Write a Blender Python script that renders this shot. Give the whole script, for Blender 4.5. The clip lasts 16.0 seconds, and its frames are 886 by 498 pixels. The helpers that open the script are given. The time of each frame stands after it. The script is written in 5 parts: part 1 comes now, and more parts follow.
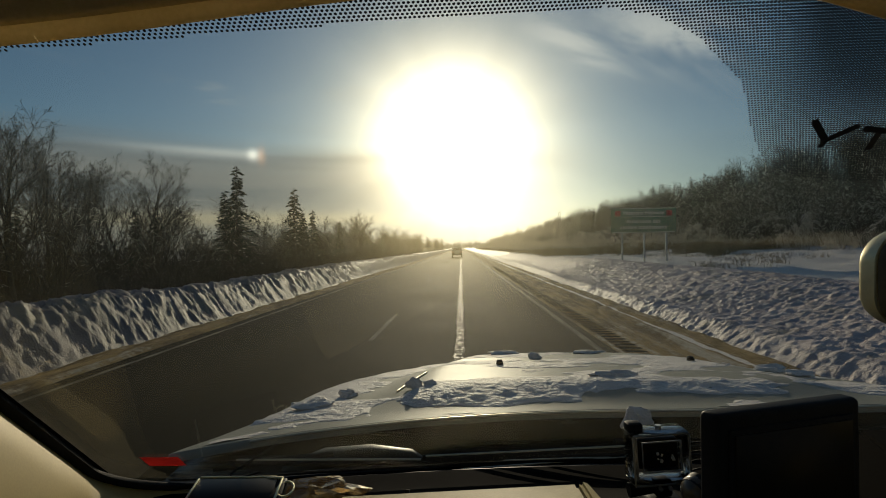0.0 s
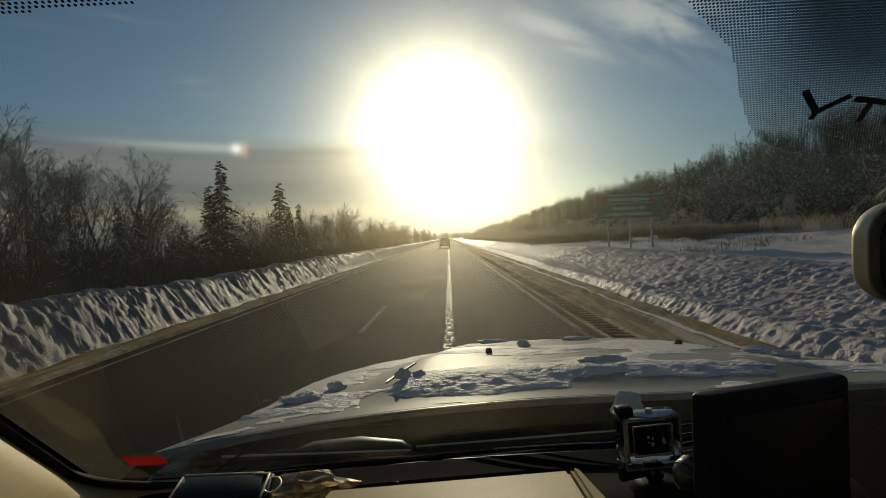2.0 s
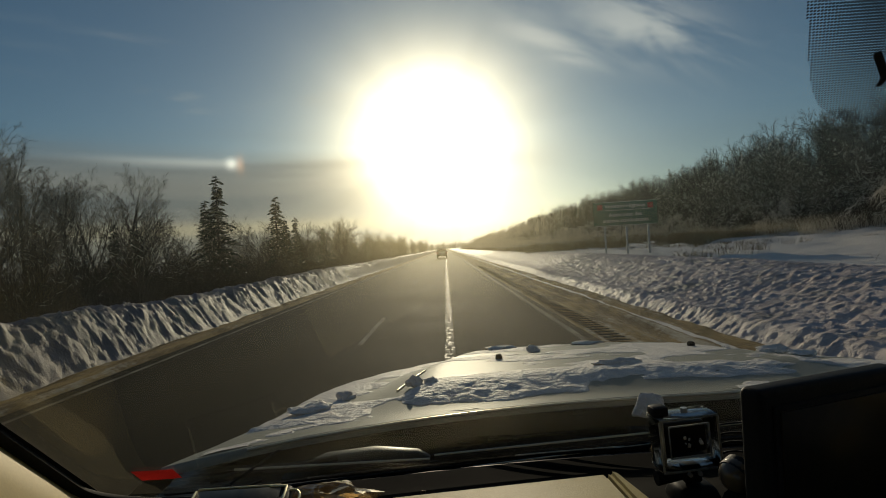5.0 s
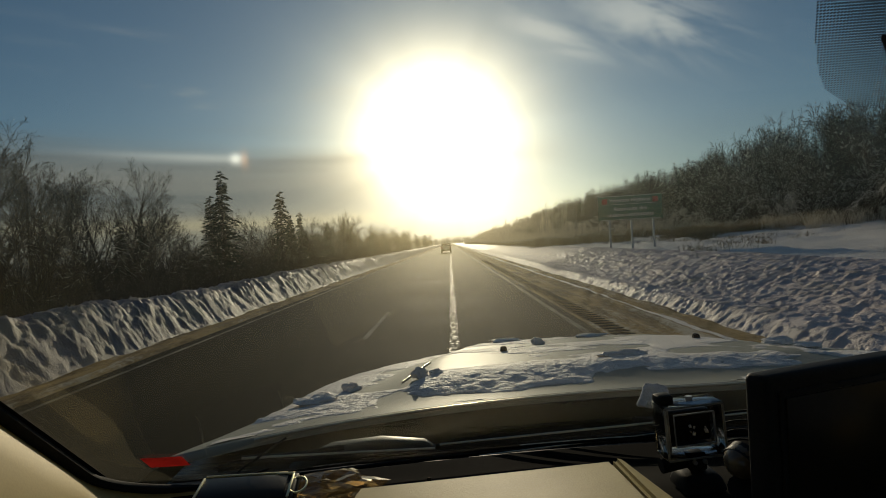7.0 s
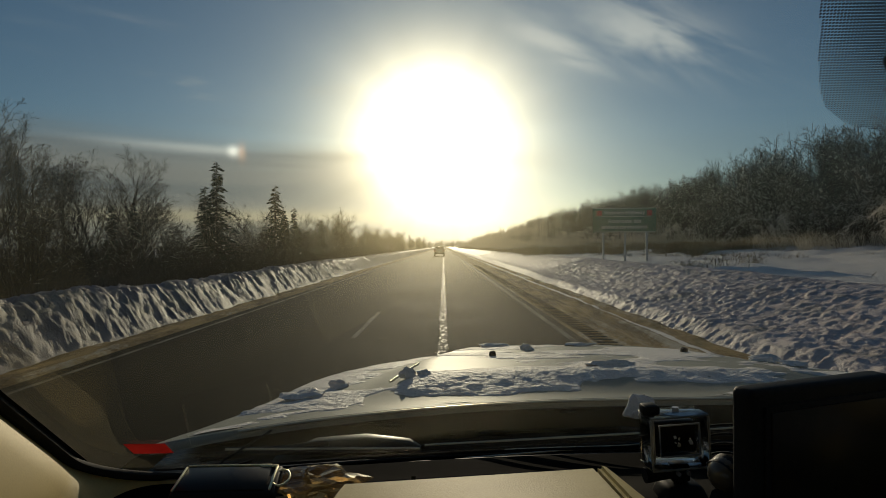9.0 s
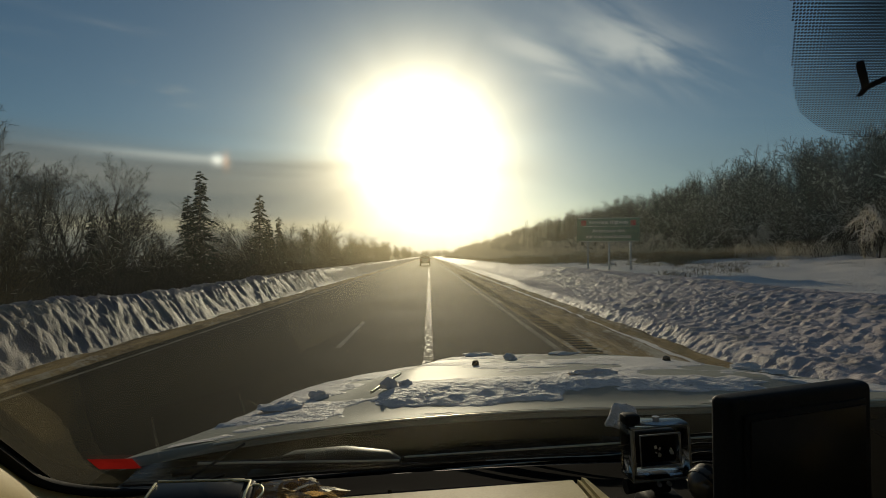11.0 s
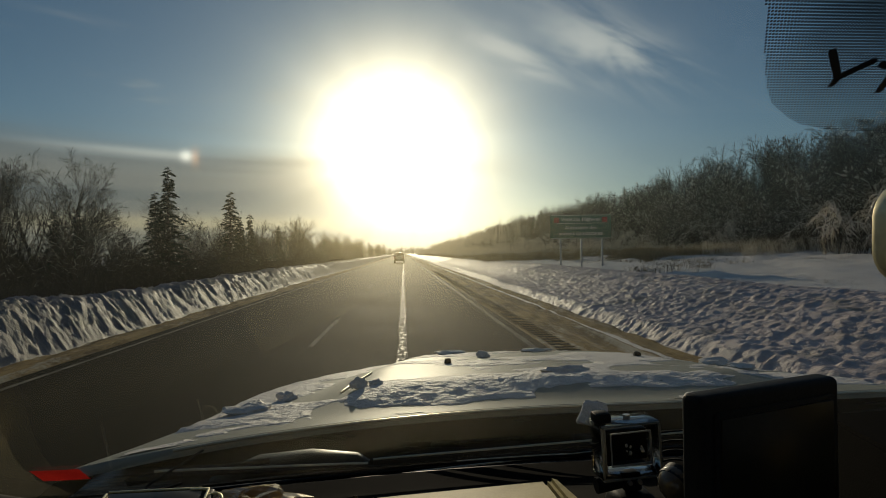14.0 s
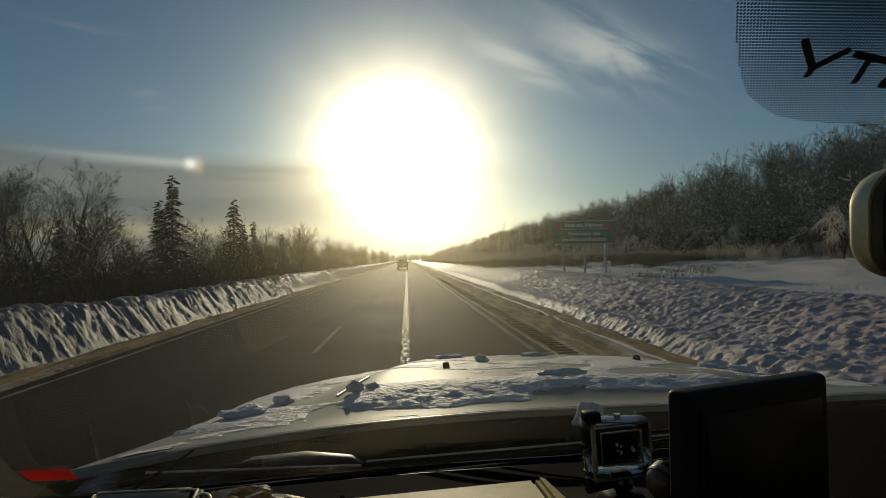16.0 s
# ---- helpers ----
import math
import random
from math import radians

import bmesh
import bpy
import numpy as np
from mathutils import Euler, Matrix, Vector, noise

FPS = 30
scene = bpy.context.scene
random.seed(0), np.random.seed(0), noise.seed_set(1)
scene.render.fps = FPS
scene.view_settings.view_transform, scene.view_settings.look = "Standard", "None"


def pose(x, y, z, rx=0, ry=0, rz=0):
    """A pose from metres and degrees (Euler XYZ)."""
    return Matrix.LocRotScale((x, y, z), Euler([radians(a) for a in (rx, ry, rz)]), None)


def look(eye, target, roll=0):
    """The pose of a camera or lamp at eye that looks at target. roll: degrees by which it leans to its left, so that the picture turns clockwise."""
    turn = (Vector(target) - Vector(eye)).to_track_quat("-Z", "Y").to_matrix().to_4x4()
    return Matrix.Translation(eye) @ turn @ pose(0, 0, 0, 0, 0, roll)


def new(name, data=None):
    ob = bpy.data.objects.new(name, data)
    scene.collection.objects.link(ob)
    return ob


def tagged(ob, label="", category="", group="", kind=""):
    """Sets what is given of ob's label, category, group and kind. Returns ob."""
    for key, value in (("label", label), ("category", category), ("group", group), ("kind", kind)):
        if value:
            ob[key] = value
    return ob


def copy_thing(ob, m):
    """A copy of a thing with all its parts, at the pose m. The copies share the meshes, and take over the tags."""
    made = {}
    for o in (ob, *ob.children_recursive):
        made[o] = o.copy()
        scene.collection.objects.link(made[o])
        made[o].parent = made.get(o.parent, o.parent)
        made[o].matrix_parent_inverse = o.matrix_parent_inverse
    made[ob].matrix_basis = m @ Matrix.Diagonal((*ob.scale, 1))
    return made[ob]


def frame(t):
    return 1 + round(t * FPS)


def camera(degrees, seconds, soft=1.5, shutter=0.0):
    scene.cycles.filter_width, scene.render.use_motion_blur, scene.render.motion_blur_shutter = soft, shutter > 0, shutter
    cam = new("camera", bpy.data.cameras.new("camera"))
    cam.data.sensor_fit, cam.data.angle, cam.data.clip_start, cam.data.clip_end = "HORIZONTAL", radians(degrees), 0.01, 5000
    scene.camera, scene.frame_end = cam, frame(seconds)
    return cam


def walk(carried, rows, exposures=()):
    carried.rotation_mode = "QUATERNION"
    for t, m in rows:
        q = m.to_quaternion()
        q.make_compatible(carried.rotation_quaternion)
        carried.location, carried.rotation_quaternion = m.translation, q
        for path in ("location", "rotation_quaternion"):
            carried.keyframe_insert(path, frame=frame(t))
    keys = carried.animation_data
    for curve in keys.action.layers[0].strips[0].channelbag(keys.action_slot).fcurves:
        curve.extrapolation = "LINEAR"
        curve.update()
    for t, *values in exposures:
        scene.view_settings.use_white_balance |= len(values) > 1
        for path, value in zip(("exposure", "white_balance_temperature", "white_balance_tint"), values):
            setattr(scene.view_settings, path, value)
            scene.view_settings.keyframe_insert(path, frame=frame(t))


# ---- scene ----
cam = camera(78.0, 16.0, soft=0.75)
PATH = [
    (0, (0.030, -0.040, 1.727), (-0.037, 1.959, 1.723), -0.82),
    (0.5, (0.034, -0.053, 1.736), (-0.044, 1.946, 1.723), -0.59),
    (1, (0.041, -0.043, 1.733), (-0.035, 1.955, 1.692), -1.16),
    (1.5, (0.027, -0.031, 1.728), (-0.019, 1.967, 1.647), -1.45),
    (2, (0.033, -0.025, 1.722), (0.010, 1.974, 1.683), -2.10),
    (2.5, (0.011, -0.022, 1.723), (-0.015, 1.977, 1.687), -0.90),
    (3, (0.004, -0.013, 1.714), (-0.037, 1.986, 1.707), -1.47),
    (3.5, (-0.018, -0.012, 1.713), (-0.080, 1.987, 1.703), -2.27),
    (4, (-0.003, 0.006, 1.709), (0.001, 2.006, 1.705), -3.18),
    (6.5, (0.003, -0.005, 1.704), (-0.034, 1.995, 1.704), -3.52),
    (7, (0.000, 0.000, 1.700), (-0.027, 2.000, 1.680), -3.40),
    (7.5, (0.008, -0.001, 1.704), (0.005, 1.999, 1.706), -3.32),
    (8, (-0.002, -0.004, 1.701), (-0.032, 1.996, 1.678), -2.40),
    (8.5, (-0.001, -0.003, 1.697), (-0.029, 1.996, 1.672), -2.74),
    (9, (-0.003, -0.001, 1.696), (-0.005, 1.999, 1.687), -0.47),
    (11.5, (0.015, 0.018, 1.693), (0.107, 2.016, 1.718), -0.69),
    (12, (0.025, 0.029, 1.689), (0.186, 2.022, 1.711), -0.80),
    (12.5, (0.024, 0.035, 1.679), (0.199, 2.027, 1.681), -0.01),
    (13, (0.026, 0.041, 1.681), (0.210, 2.032, 1.674), -0.34),
    (13.5, (0.014, 0.025, 1.692), (0.160, 2.019, 1.722), -0.29),
    (14, (0.015, 0.029, 1.693), (0.159, 2.023, 1.707), -0.68),
    (14.5, (0.028, 0.032, 1.688), (0.181, 2.026, 1.697), -0.80),
    (15, (0.032, 0.026, 1.692), (0.172, 2.021, 1.716), -1.44),
    (15.5, (0.015, 0.021, 1.690), (0.112, 2.018, 1.733), -0.53),
    (16, (0.032, 0.028, 1.684), (0.164, 2.024, 1.722), -0.91),
]
walk(cam, [(t, look(eye, target, roll)) for t, eye, target, roll in PATH], exposures=[(0.0, -0.46, 6550, 9), (16.0, -0.46, 6550, 9)])

# ---------------------------------------------------------------- light
SUN_EL, SUN_AZ = 11.2, -0.6          # degrees above the horizon, to the right of the road
sun_dir = Vector((math.sin(radians(SUN_AZ)) * math.cos(radians(SUN_EL)),
                  math.cos(radians(SUN_AZ)) * math.cos(radians(SUN_EL)),
                  math.sin(radians(SUN_EL))))

sun_data = bpy.data.lights.new("sun", "SUN")
sun_data.energy, sun_data.angle, sun_data.color = 2.5, radians(0.53), (1.0, 0.86, 0.62)
sun = new("sun", sun_data)
sun.matrix_world = look(sun_dir * 100, (0, 0, 0))


def node(tree, kind, operation=""):
    n = tree.nodes.new(kind)
    if operation:
        n.operation = operation
    return n


class Graph:
    """Short names for shader arithmetic in one node tree."""

    def __init__(self, tree):
        self.tree = tree

    def put(self, socket, value):
        if isinstance(value, bpy.types.NodeSocket):
            self.tree.links.new(value, socket)
        else:
            socket.default_value = value

    def math(self, op, a, b=0.0, c=0.0, clamp=False):
        n = node(self.tree, "ShaderNodeMath", operation=op)
        n.use_clamp = clamp
        for s, v in zip(n.inputs, (a, b, c)):
            self.put(s, v)
        return n.outputs[0]

    def vec(self, op, a, b=(0, 0, 0)):
        n = node(self.tree, "ShaderNodeVectorMath", operation=op)
        self.put(n.inputs[0], a)
        self.put(n.inputs[1], b)
        return n.outputs["Value"] if op in ("DOT_PRODUCT", "LENGTH") else n.outputs[0]

    def mix(self, f, a, b, mode="MIX"):
        n = node(self.tree, "ShaderNodeMix")
        n.data_type, n.blend_type, n.clamp_factor = "RGBA", mode, True
        self.put(n.inputs[0], f)
        self.put(n.inputs[6], a)
        self.put(n.inputs[7], b)
        return n.outputs[2]

    def step(self, x, lo, hi, a=0.0, b=1.0):
        n = node(self.tree, "ShaderNodeMapRange")
        n.interpolation_type = "SMOOTHSTEP"
        for s, v in zip(n.inputs, (x, lo, hi, a, b)):
            self.put(s, v)
        return n.outputs[0]

    def noise(self, vector, scale, detail=3.0, rough=0.55, distortion=0.0):
        n = node(self.tree, "ShaderNodeTexNoise")
        self.put(n.inputs["Vector"], vector)
        n.inputs["Scale"].default_value, n.inputs["Detail"].default_value = scale, detail
        n.inputs["Roughness"].default_value, n.inputs["Distortion"].default_value = rough, distortion
        return n.outputs["Fac"]

    def xyz(self, x, y, z=0.0):
        n = node(self.tree, "ShaderNodeCombineXYZ")
        for s, v in zip(n.inputs, (x, y, z)):
            self.put(s, v)
        return n.outputs[0]

    def bell(self, x, at, wide):
        """A smooth hump of height 1."""
        d = self.math("DIVIDE", self.math("SUBTRACT", x, at), wide)
        return self.math("POWER", math.e, self.math("MULTIPLY", self.math("MULTIPLY", d, d), -1.0))


def make_world():
    world = bpy.data.worlds.new("winter_sky")
    scene.world = world
    world.use_nodes = True
    tree = world.node_tree
    tree.nodes.clear()
    g = Graph(tree)
    d = node(tree, "ShaderNodeTexCoord").outputs["Generated"]
    d = g.vec("NORMALIZE", d)
    sep = node(tree, "ShaderNodeSeparateXYZ")
    g.put(sep.inputs[0], d)
    deg = 180 / math.pi
    el = g.math("MULTIPLY", g.math("ARCSINE", sep.outputs[2]), deg)
    az = g.math("MULTIPLY", g.math("ARCTAN2", sep.outputs[0], sep.outputs[1]), deg)
    away = g.math("MULTIPLY", g.math("ARCCOSINE", g.math("MINIMUM", g.vec("DOT_PRODUCT", d, tuple(sun_dir)), 0.99999)), deg)

    sky = node(tree, "ShaderNodeTexSky")
    sky.sky_type, sky.sun_disc = "NISHITA", False
    sky.sun_elevation, sky.sun_rotation = radians(SUN_EL), radians(SUN_AZ)
    sky.air_density, sky.dust_density, sky.ozone_density = 1.0, 0.6, 2.5
    base = g.mix(1.0, sky.outputs[0], (SKY, SKY, SKY, 1), "MULTIPLY")
    base = g.mix(1.0, base, (0.80, 0.98, 1.10, 1), "MULTIPLY")

    # Low stratus, in long level streaks, thinning out past the sun
    level = g.noise(g.xyz(g.math("MULTIPLY", az, 0.018), g.math("MULTIPLY", el, 0.42), 3.0), 1.0, 4.0, 0.5)
    edge = g.math("ADD", el, g.math("MULTIPLY", g.math("SUBTRACT", level, 0.5), 6.0))
    band = g.step(edge, 12.6, 8.0)
    band = g.math("MULTIPLY", band, g.step(az, 16.0, 0.0, 0.10, 1.0))
    grey = g.mix(g.step(level, 0.36, 0.66), (0.155, 0.165, 0.17, 1), (0.25, 0.245, 0.225, 1))
    cream = g.math("MULTIPLY", g.bell(el, 3.1, 0.75), g.step(g.math("ABSOLUTE", az), 60.0, 8.0))
    grey = g.mix(g.math("MULTIPLY", cream, 0.95), grey, (0.56, 0.475, 0.30, 1))
    base = g.mix(g.math("MULTIPLY", band, 0.88), base, grey)

    # Thin high cloud, combed by the wind, to the right of the sun
    u = g.math("ADD", g.math("MULTIPLY", az, 0.88), g.math("MULTIPLY", el, -0.47))
    v = g.math("ADD", g.math("MULTIPLY", az, 0.47), g.math("MULTIPLY", el, 0.88))
    wisp = g.noise(g.xyz(g.math("MULTIPLY", u, 0.055), g.math("MULTIPLY", v, 0.21), 8.0), 1.0, 6.0, 0.62, 0.6)
    where = g.math("MULTIPLY", g.bell(v, 26.8, 2.8), g.bell(u, 9.0, 8.0))
    where2 = g.math("MULTIPLY", g.bell(v, 22.9, 1.7), g.bell(u, 1.5, 5.5))
    wisp = g.math("MULTIPLY", g.step(wisp, 0.36, 0.64), g.math("MAXIMUM", where, where2))
    base = g.mix(g.math("MULTIPLY", wisp, 0.8), base, (0.74, 0.77, 0.76, 1))
    thin = g.noise(g.xyz(g.math("MULTIPLY", az, 0.03), g.math("MULTIPLY", el, 0.28), 21.0), 1.0, 5.0, 0.6, 0.4)
    thin = g.math("MULTIPLY", g.step(thin, 0.54, 0.78), g.math("MULTIPLY", g.bell(az, -20.0, 22.0), g.bell(el, 16.0, 4.0)))
    base = g.mix(g.math("MULTIPLY", thin, 0.75), base, (0.5, 0.53, 0.52, 1))

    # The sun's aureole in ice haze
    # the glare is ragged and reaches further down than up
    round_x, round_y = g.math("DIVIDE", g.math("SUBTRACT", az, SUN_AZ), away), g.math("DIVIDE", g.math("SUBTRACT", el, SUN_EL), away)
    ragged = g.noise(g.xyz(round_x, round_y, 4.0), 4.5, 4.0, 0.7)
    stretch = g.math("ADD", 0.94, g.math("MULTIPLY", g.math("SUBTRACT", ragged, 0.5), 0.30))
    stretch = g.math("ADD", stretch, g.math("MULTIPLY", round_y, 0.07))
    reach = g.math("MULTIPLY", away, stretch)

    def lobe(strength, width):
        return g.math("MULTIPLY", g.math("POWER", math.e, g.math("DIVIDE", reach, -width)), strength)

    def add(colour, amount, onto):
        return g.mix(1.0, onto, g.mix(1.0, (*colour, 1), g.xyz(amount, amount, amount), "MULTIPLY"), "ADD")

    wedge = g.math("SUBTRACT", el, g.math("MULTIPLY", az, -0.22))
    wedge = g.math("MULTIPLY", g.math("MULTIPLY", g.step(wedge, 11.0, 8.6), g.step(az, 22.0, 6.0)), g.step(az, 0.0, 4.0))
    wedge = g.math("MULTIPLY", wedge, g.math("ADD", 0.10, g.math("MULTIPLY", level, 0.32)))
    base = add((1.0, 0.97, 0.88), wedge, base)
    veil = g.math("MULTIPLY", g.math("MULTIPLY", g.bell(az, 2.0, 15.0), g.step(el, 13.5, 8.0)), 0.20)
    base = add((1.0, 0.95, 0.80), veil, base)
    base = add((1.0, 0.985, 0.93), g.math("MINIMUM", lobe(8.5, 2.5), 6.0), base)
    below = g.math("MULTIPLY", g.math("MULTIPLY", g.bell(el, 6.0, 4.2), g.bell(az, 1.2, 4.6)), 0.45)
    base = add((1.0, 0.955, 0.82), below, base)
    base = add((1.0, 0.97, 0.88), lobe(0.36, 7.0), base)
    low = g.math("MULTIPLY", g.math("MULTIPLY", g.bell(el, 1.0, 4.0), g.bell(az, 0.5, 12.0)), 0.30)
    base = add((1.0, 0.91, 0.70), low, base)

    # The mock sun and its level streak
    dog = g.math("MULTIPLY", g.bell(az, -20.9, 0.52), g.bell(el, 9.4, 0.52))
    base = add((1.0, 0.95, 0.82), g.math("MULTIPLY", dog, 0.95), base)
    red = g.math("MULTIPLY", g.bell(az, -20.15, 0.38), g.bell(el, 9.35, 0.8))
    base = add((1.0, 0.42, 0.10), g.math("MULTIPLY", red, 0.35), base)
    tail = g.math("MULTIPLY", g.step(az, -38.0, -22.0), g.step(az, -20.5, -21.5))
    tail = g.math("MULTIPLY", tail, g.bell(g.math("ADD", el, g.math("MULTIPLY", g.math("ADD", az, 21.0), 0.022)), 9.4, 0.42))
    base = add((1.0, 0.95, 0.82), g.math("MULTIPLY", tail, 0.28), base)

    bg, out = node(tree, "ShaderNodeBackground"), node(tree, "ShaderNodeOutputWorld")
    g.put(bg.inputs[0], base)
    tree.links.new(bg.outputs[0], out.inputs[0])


SKY = 0.058
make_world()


# ---------------------------------------------------------------- materials
def material(name, colour, other=None, rough=0.6, metal=0.0, scale=4.0, fine=60.0, bump=0.2, deep=0.01, spec=0.5,
             coat=0.0, translucent=0.0, stretch=(1, 1, 1), per_object=0.0, fresh=None):
    """A surface whose colour wanders between two tones at two scales, with fine relief."""
    m = bpy.data.materials.new(name)
    m.use_nodes = True
    tree = m.node_tree
    g = Graph(tree)
    bsdf = tree.nodes["Principled BSDF"]
    other = other or tuple(c * 0.7 for c in colour)
    p = node(tree, "ShaderNodeTexCoord").outputs["Object"]
    p = g.vec("MULTIPLY", p, stretch)
    big, small = g.noise(p, scale, 4.0), g.noise(p, fine, 3.0)
    f = g.math("ADD", g.math("MULTIPLY", big, 0.7), g.math("MULTIPLY", small, 0.3))
    col = g.mix(g.step(f, 0.36, 0.64), (*other, 1), (*colour, 1))
    if per_object:
        r = node(tree, "ShaderNodeObjectInfo").outputs["Random"]
        k = g.math("ADD", 1 - per_object, g.math("MULTIPLY", r, 2 * per_object))
        col = g.mix(1.0, col, g.xyz(k, k, k), "MULTIPLY")
    g.put(bsdf.inputs["Base Color"], col)
    g.put(bsdf.inputs["Roughness"], g.math("ADD", rough - 0.08, g.math("MULTIPLY", big, 0.16), clamp=True))
    bsdf.inputs["Metallic"].default_value = metal
    bsdf.inputs["Specular IOR Level"].default_value = spec
    bsdf.inputs["Coat Weight"].default_value = coat
    bsdf.inputs["Coat Roughness"].default_value = 0.08
    if bump:
        b = node(tree, "ShaderNodeBump")
        b.inputs["Strength"].default_value, b.inputs["Distance"].default_value = bump, deep
        g.put(b.inputs["Height"], small)
        tree.links.new(b.outputs[0], bsdf.inputs["Normal"])
    if translucent:
        t, mix = node(tree, "ShaderNodeBsdfTranslucent"), node(tree, "ShaderNodeMixShader")
        g.put(t.inputs[0], col)
        mix.inputs[0].default_value = translucent
        tree.links.new(bsdf.outputs[0], mix.inputs[1])
        tree.links.new(t.outputs[0], mix.inputs[2])
        tree.links.new(mix.outputs[0], tree.nodes["Material Output"].inputs[0])
    return m


def road_material():
    """Dry asphalt with dusty wheel tracks, salt film and long sealed cracks."""
    m = material("asphalt", (0.017, 0.015, 0.008), (0.011, 0.0098, 0.0058), rough=0.8, scale=0.35, fine=90.0, bump=0.7, deep=0.006, spec=0.035)
    tree = m.node_tree
    g = Graph(tree)
    bsdf = tree.nodes["Principled BSDF"]
    under = bsdf.inputs["Base Color"].links[0].from_socket
    p = node(tree, "ShaderNodeTexCoord").outputs["Object"]
    sep = node(tree, "ShaderNodeSeparateXYZ")
    g.put(sep.inputs[0], p)
    x = sep.outputs[0]
    long = g.noise(g.vec("MULTIPLY", p, (2.6, 0.05, 1)), 1.0, 5.0, 0.6)
    tracks = g.math("ADD", g.math("ADD", g.bell(x, -0.75, 0.32), g.bell(x, 1.15, 0.32)), g.math("ADD", g.bell(x, -4.2, 0.35), g.bell(x, -2.4, 0.35)))
    salt = g.math("MULTIPLY", g.step(long, 0.5, 0.85), g.math("SUBTRACT", 1.0, g.math("MULTIPLY", tracks, 0.8), clamp=True))
    col = g.mix(g.math("MULTIPLY", salt, 0.4), under, (0.05, 0.044, 0.027, 1))
    fine_long = g.noise(g.vec("MULTIPLY", p, (9.0, 0.11, 1)), 1.0, 5.0, 0.7)
    col = g.mix(g.step(fine_long, 0.5, 0.72, 0.0, 0.5), col, (0.010, 0.009, 0.006, 1))
    patch = g.noise(g.vec("MULTIPLY", p, (0.5, 0.07, 1)), 1.0, 4.0, 0.6)
    col = g.mix(g.step(patch, 0.45, 0.65, 0.0, 0.45), col, (0.027, 0.0235, 0.0135, 1))
    g.put(bsdf.inputs["Base Color"], col)
    return m


def snow_material(name, dirt=0.0, grain=16.0, deep=0.05, tones=None):
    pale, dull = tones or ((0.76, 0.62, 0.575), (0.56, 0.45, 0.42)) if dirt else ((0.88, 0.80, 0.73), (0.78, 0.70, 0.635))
    m = material(name, pale, dull, rough=0.62, scale=1.6, fine=grain, bump=0.5 if dirt else 0.8, deep=deep, spec=0.45)
    tree = m.node_tree
    g = Graph(tree)
    bsdf = tree.nodes["Principled BSDF"]
    under = bsdf.inputs["Base Color"].links[0].from_socket
    p = node(tree, "ShaderNodeTexCoord").outputs["Object"]
    if dirt:
        f = g.noise(g.vec("MULTIPLY", p, (1.4, 0.6, 1.4)), 1.3, 6.0, 0.65)
        col = g.mix(g.step(f, 0.62 - 0.3 * dirt, 0.9 - 0.3 * dirt), under, (0.36, 0.3, 0.22, 1))
        g.put(bsdf.inputs["Base Color"], col)
    return m


def seam_material():
    """Tar seam: smooth wet spots among dull grit."""
    m = material("wet_seam", (0.06, 0.056, 0.05), (0.035, 0.034, 0.032), rough=0.8, scale=2.5, fine=9.0, bump=0.7, deep=0.012, spec=0.2)
    tree = m.node_tree
    g = Graph(tree)
    p = node(tree, "ShaderNodeTexCoord").outputs["Object"]
    f = g.noise(g.vec("MULTIPLY", p, (1.0, 0.45, 1.0)), 16.0, 3.0, 0.6)
    g.put(tree.nodes["Principled BSDF"].inputs["Roughness"], g.step(f, 0.42, 0.62, 0.97, 0.56))
    return m


def grit_material():
    """Sand and old snow, dragged out along the road by tyres and the plough."""
    m = material("sanded_shoulder", (0.44, 0.29, 0.115), (0.11, 0.068, 0.028), rough=0.9, scale=1.3, fine=22.0, bump=0.9, deep=0.025, spec=0.15, stretch=(2.2, 0.3, 1))
    tree = m.node_tree
    g = Graph(tree)
    bsdf = tree.nodes["Principled BSDF"]
    below = bsdf.inputs["Base Color"].links[0].from_socket
    p = node(tree, "ShaderNodeTexCoord").outputs["Object"]
    long = g.noise(g.vec("MULTIPLY", p, (3.4, 0.16, 1)), 1.0, 6.0, 0.65)
    spot = g.noise(p, 6.0, 4.0, 0.7)
    f = g.math("ADD", g.math("MULTIPLY", long, 0.75), g.math("MULTIPLY", spot, 0.25))
    g.put(bsdf.inputs["Base Color"], g.mix(g.step(f, 0.54, 0.66), below, (0.60, 0.52, 0.40, 1)))
    return m


HAZE = ((0.95, 0.60, (1.0, 0.89, 0.54)), (1.2, 0.38, (1.0, 0.93, 0.70)))      # share, roughness, colour


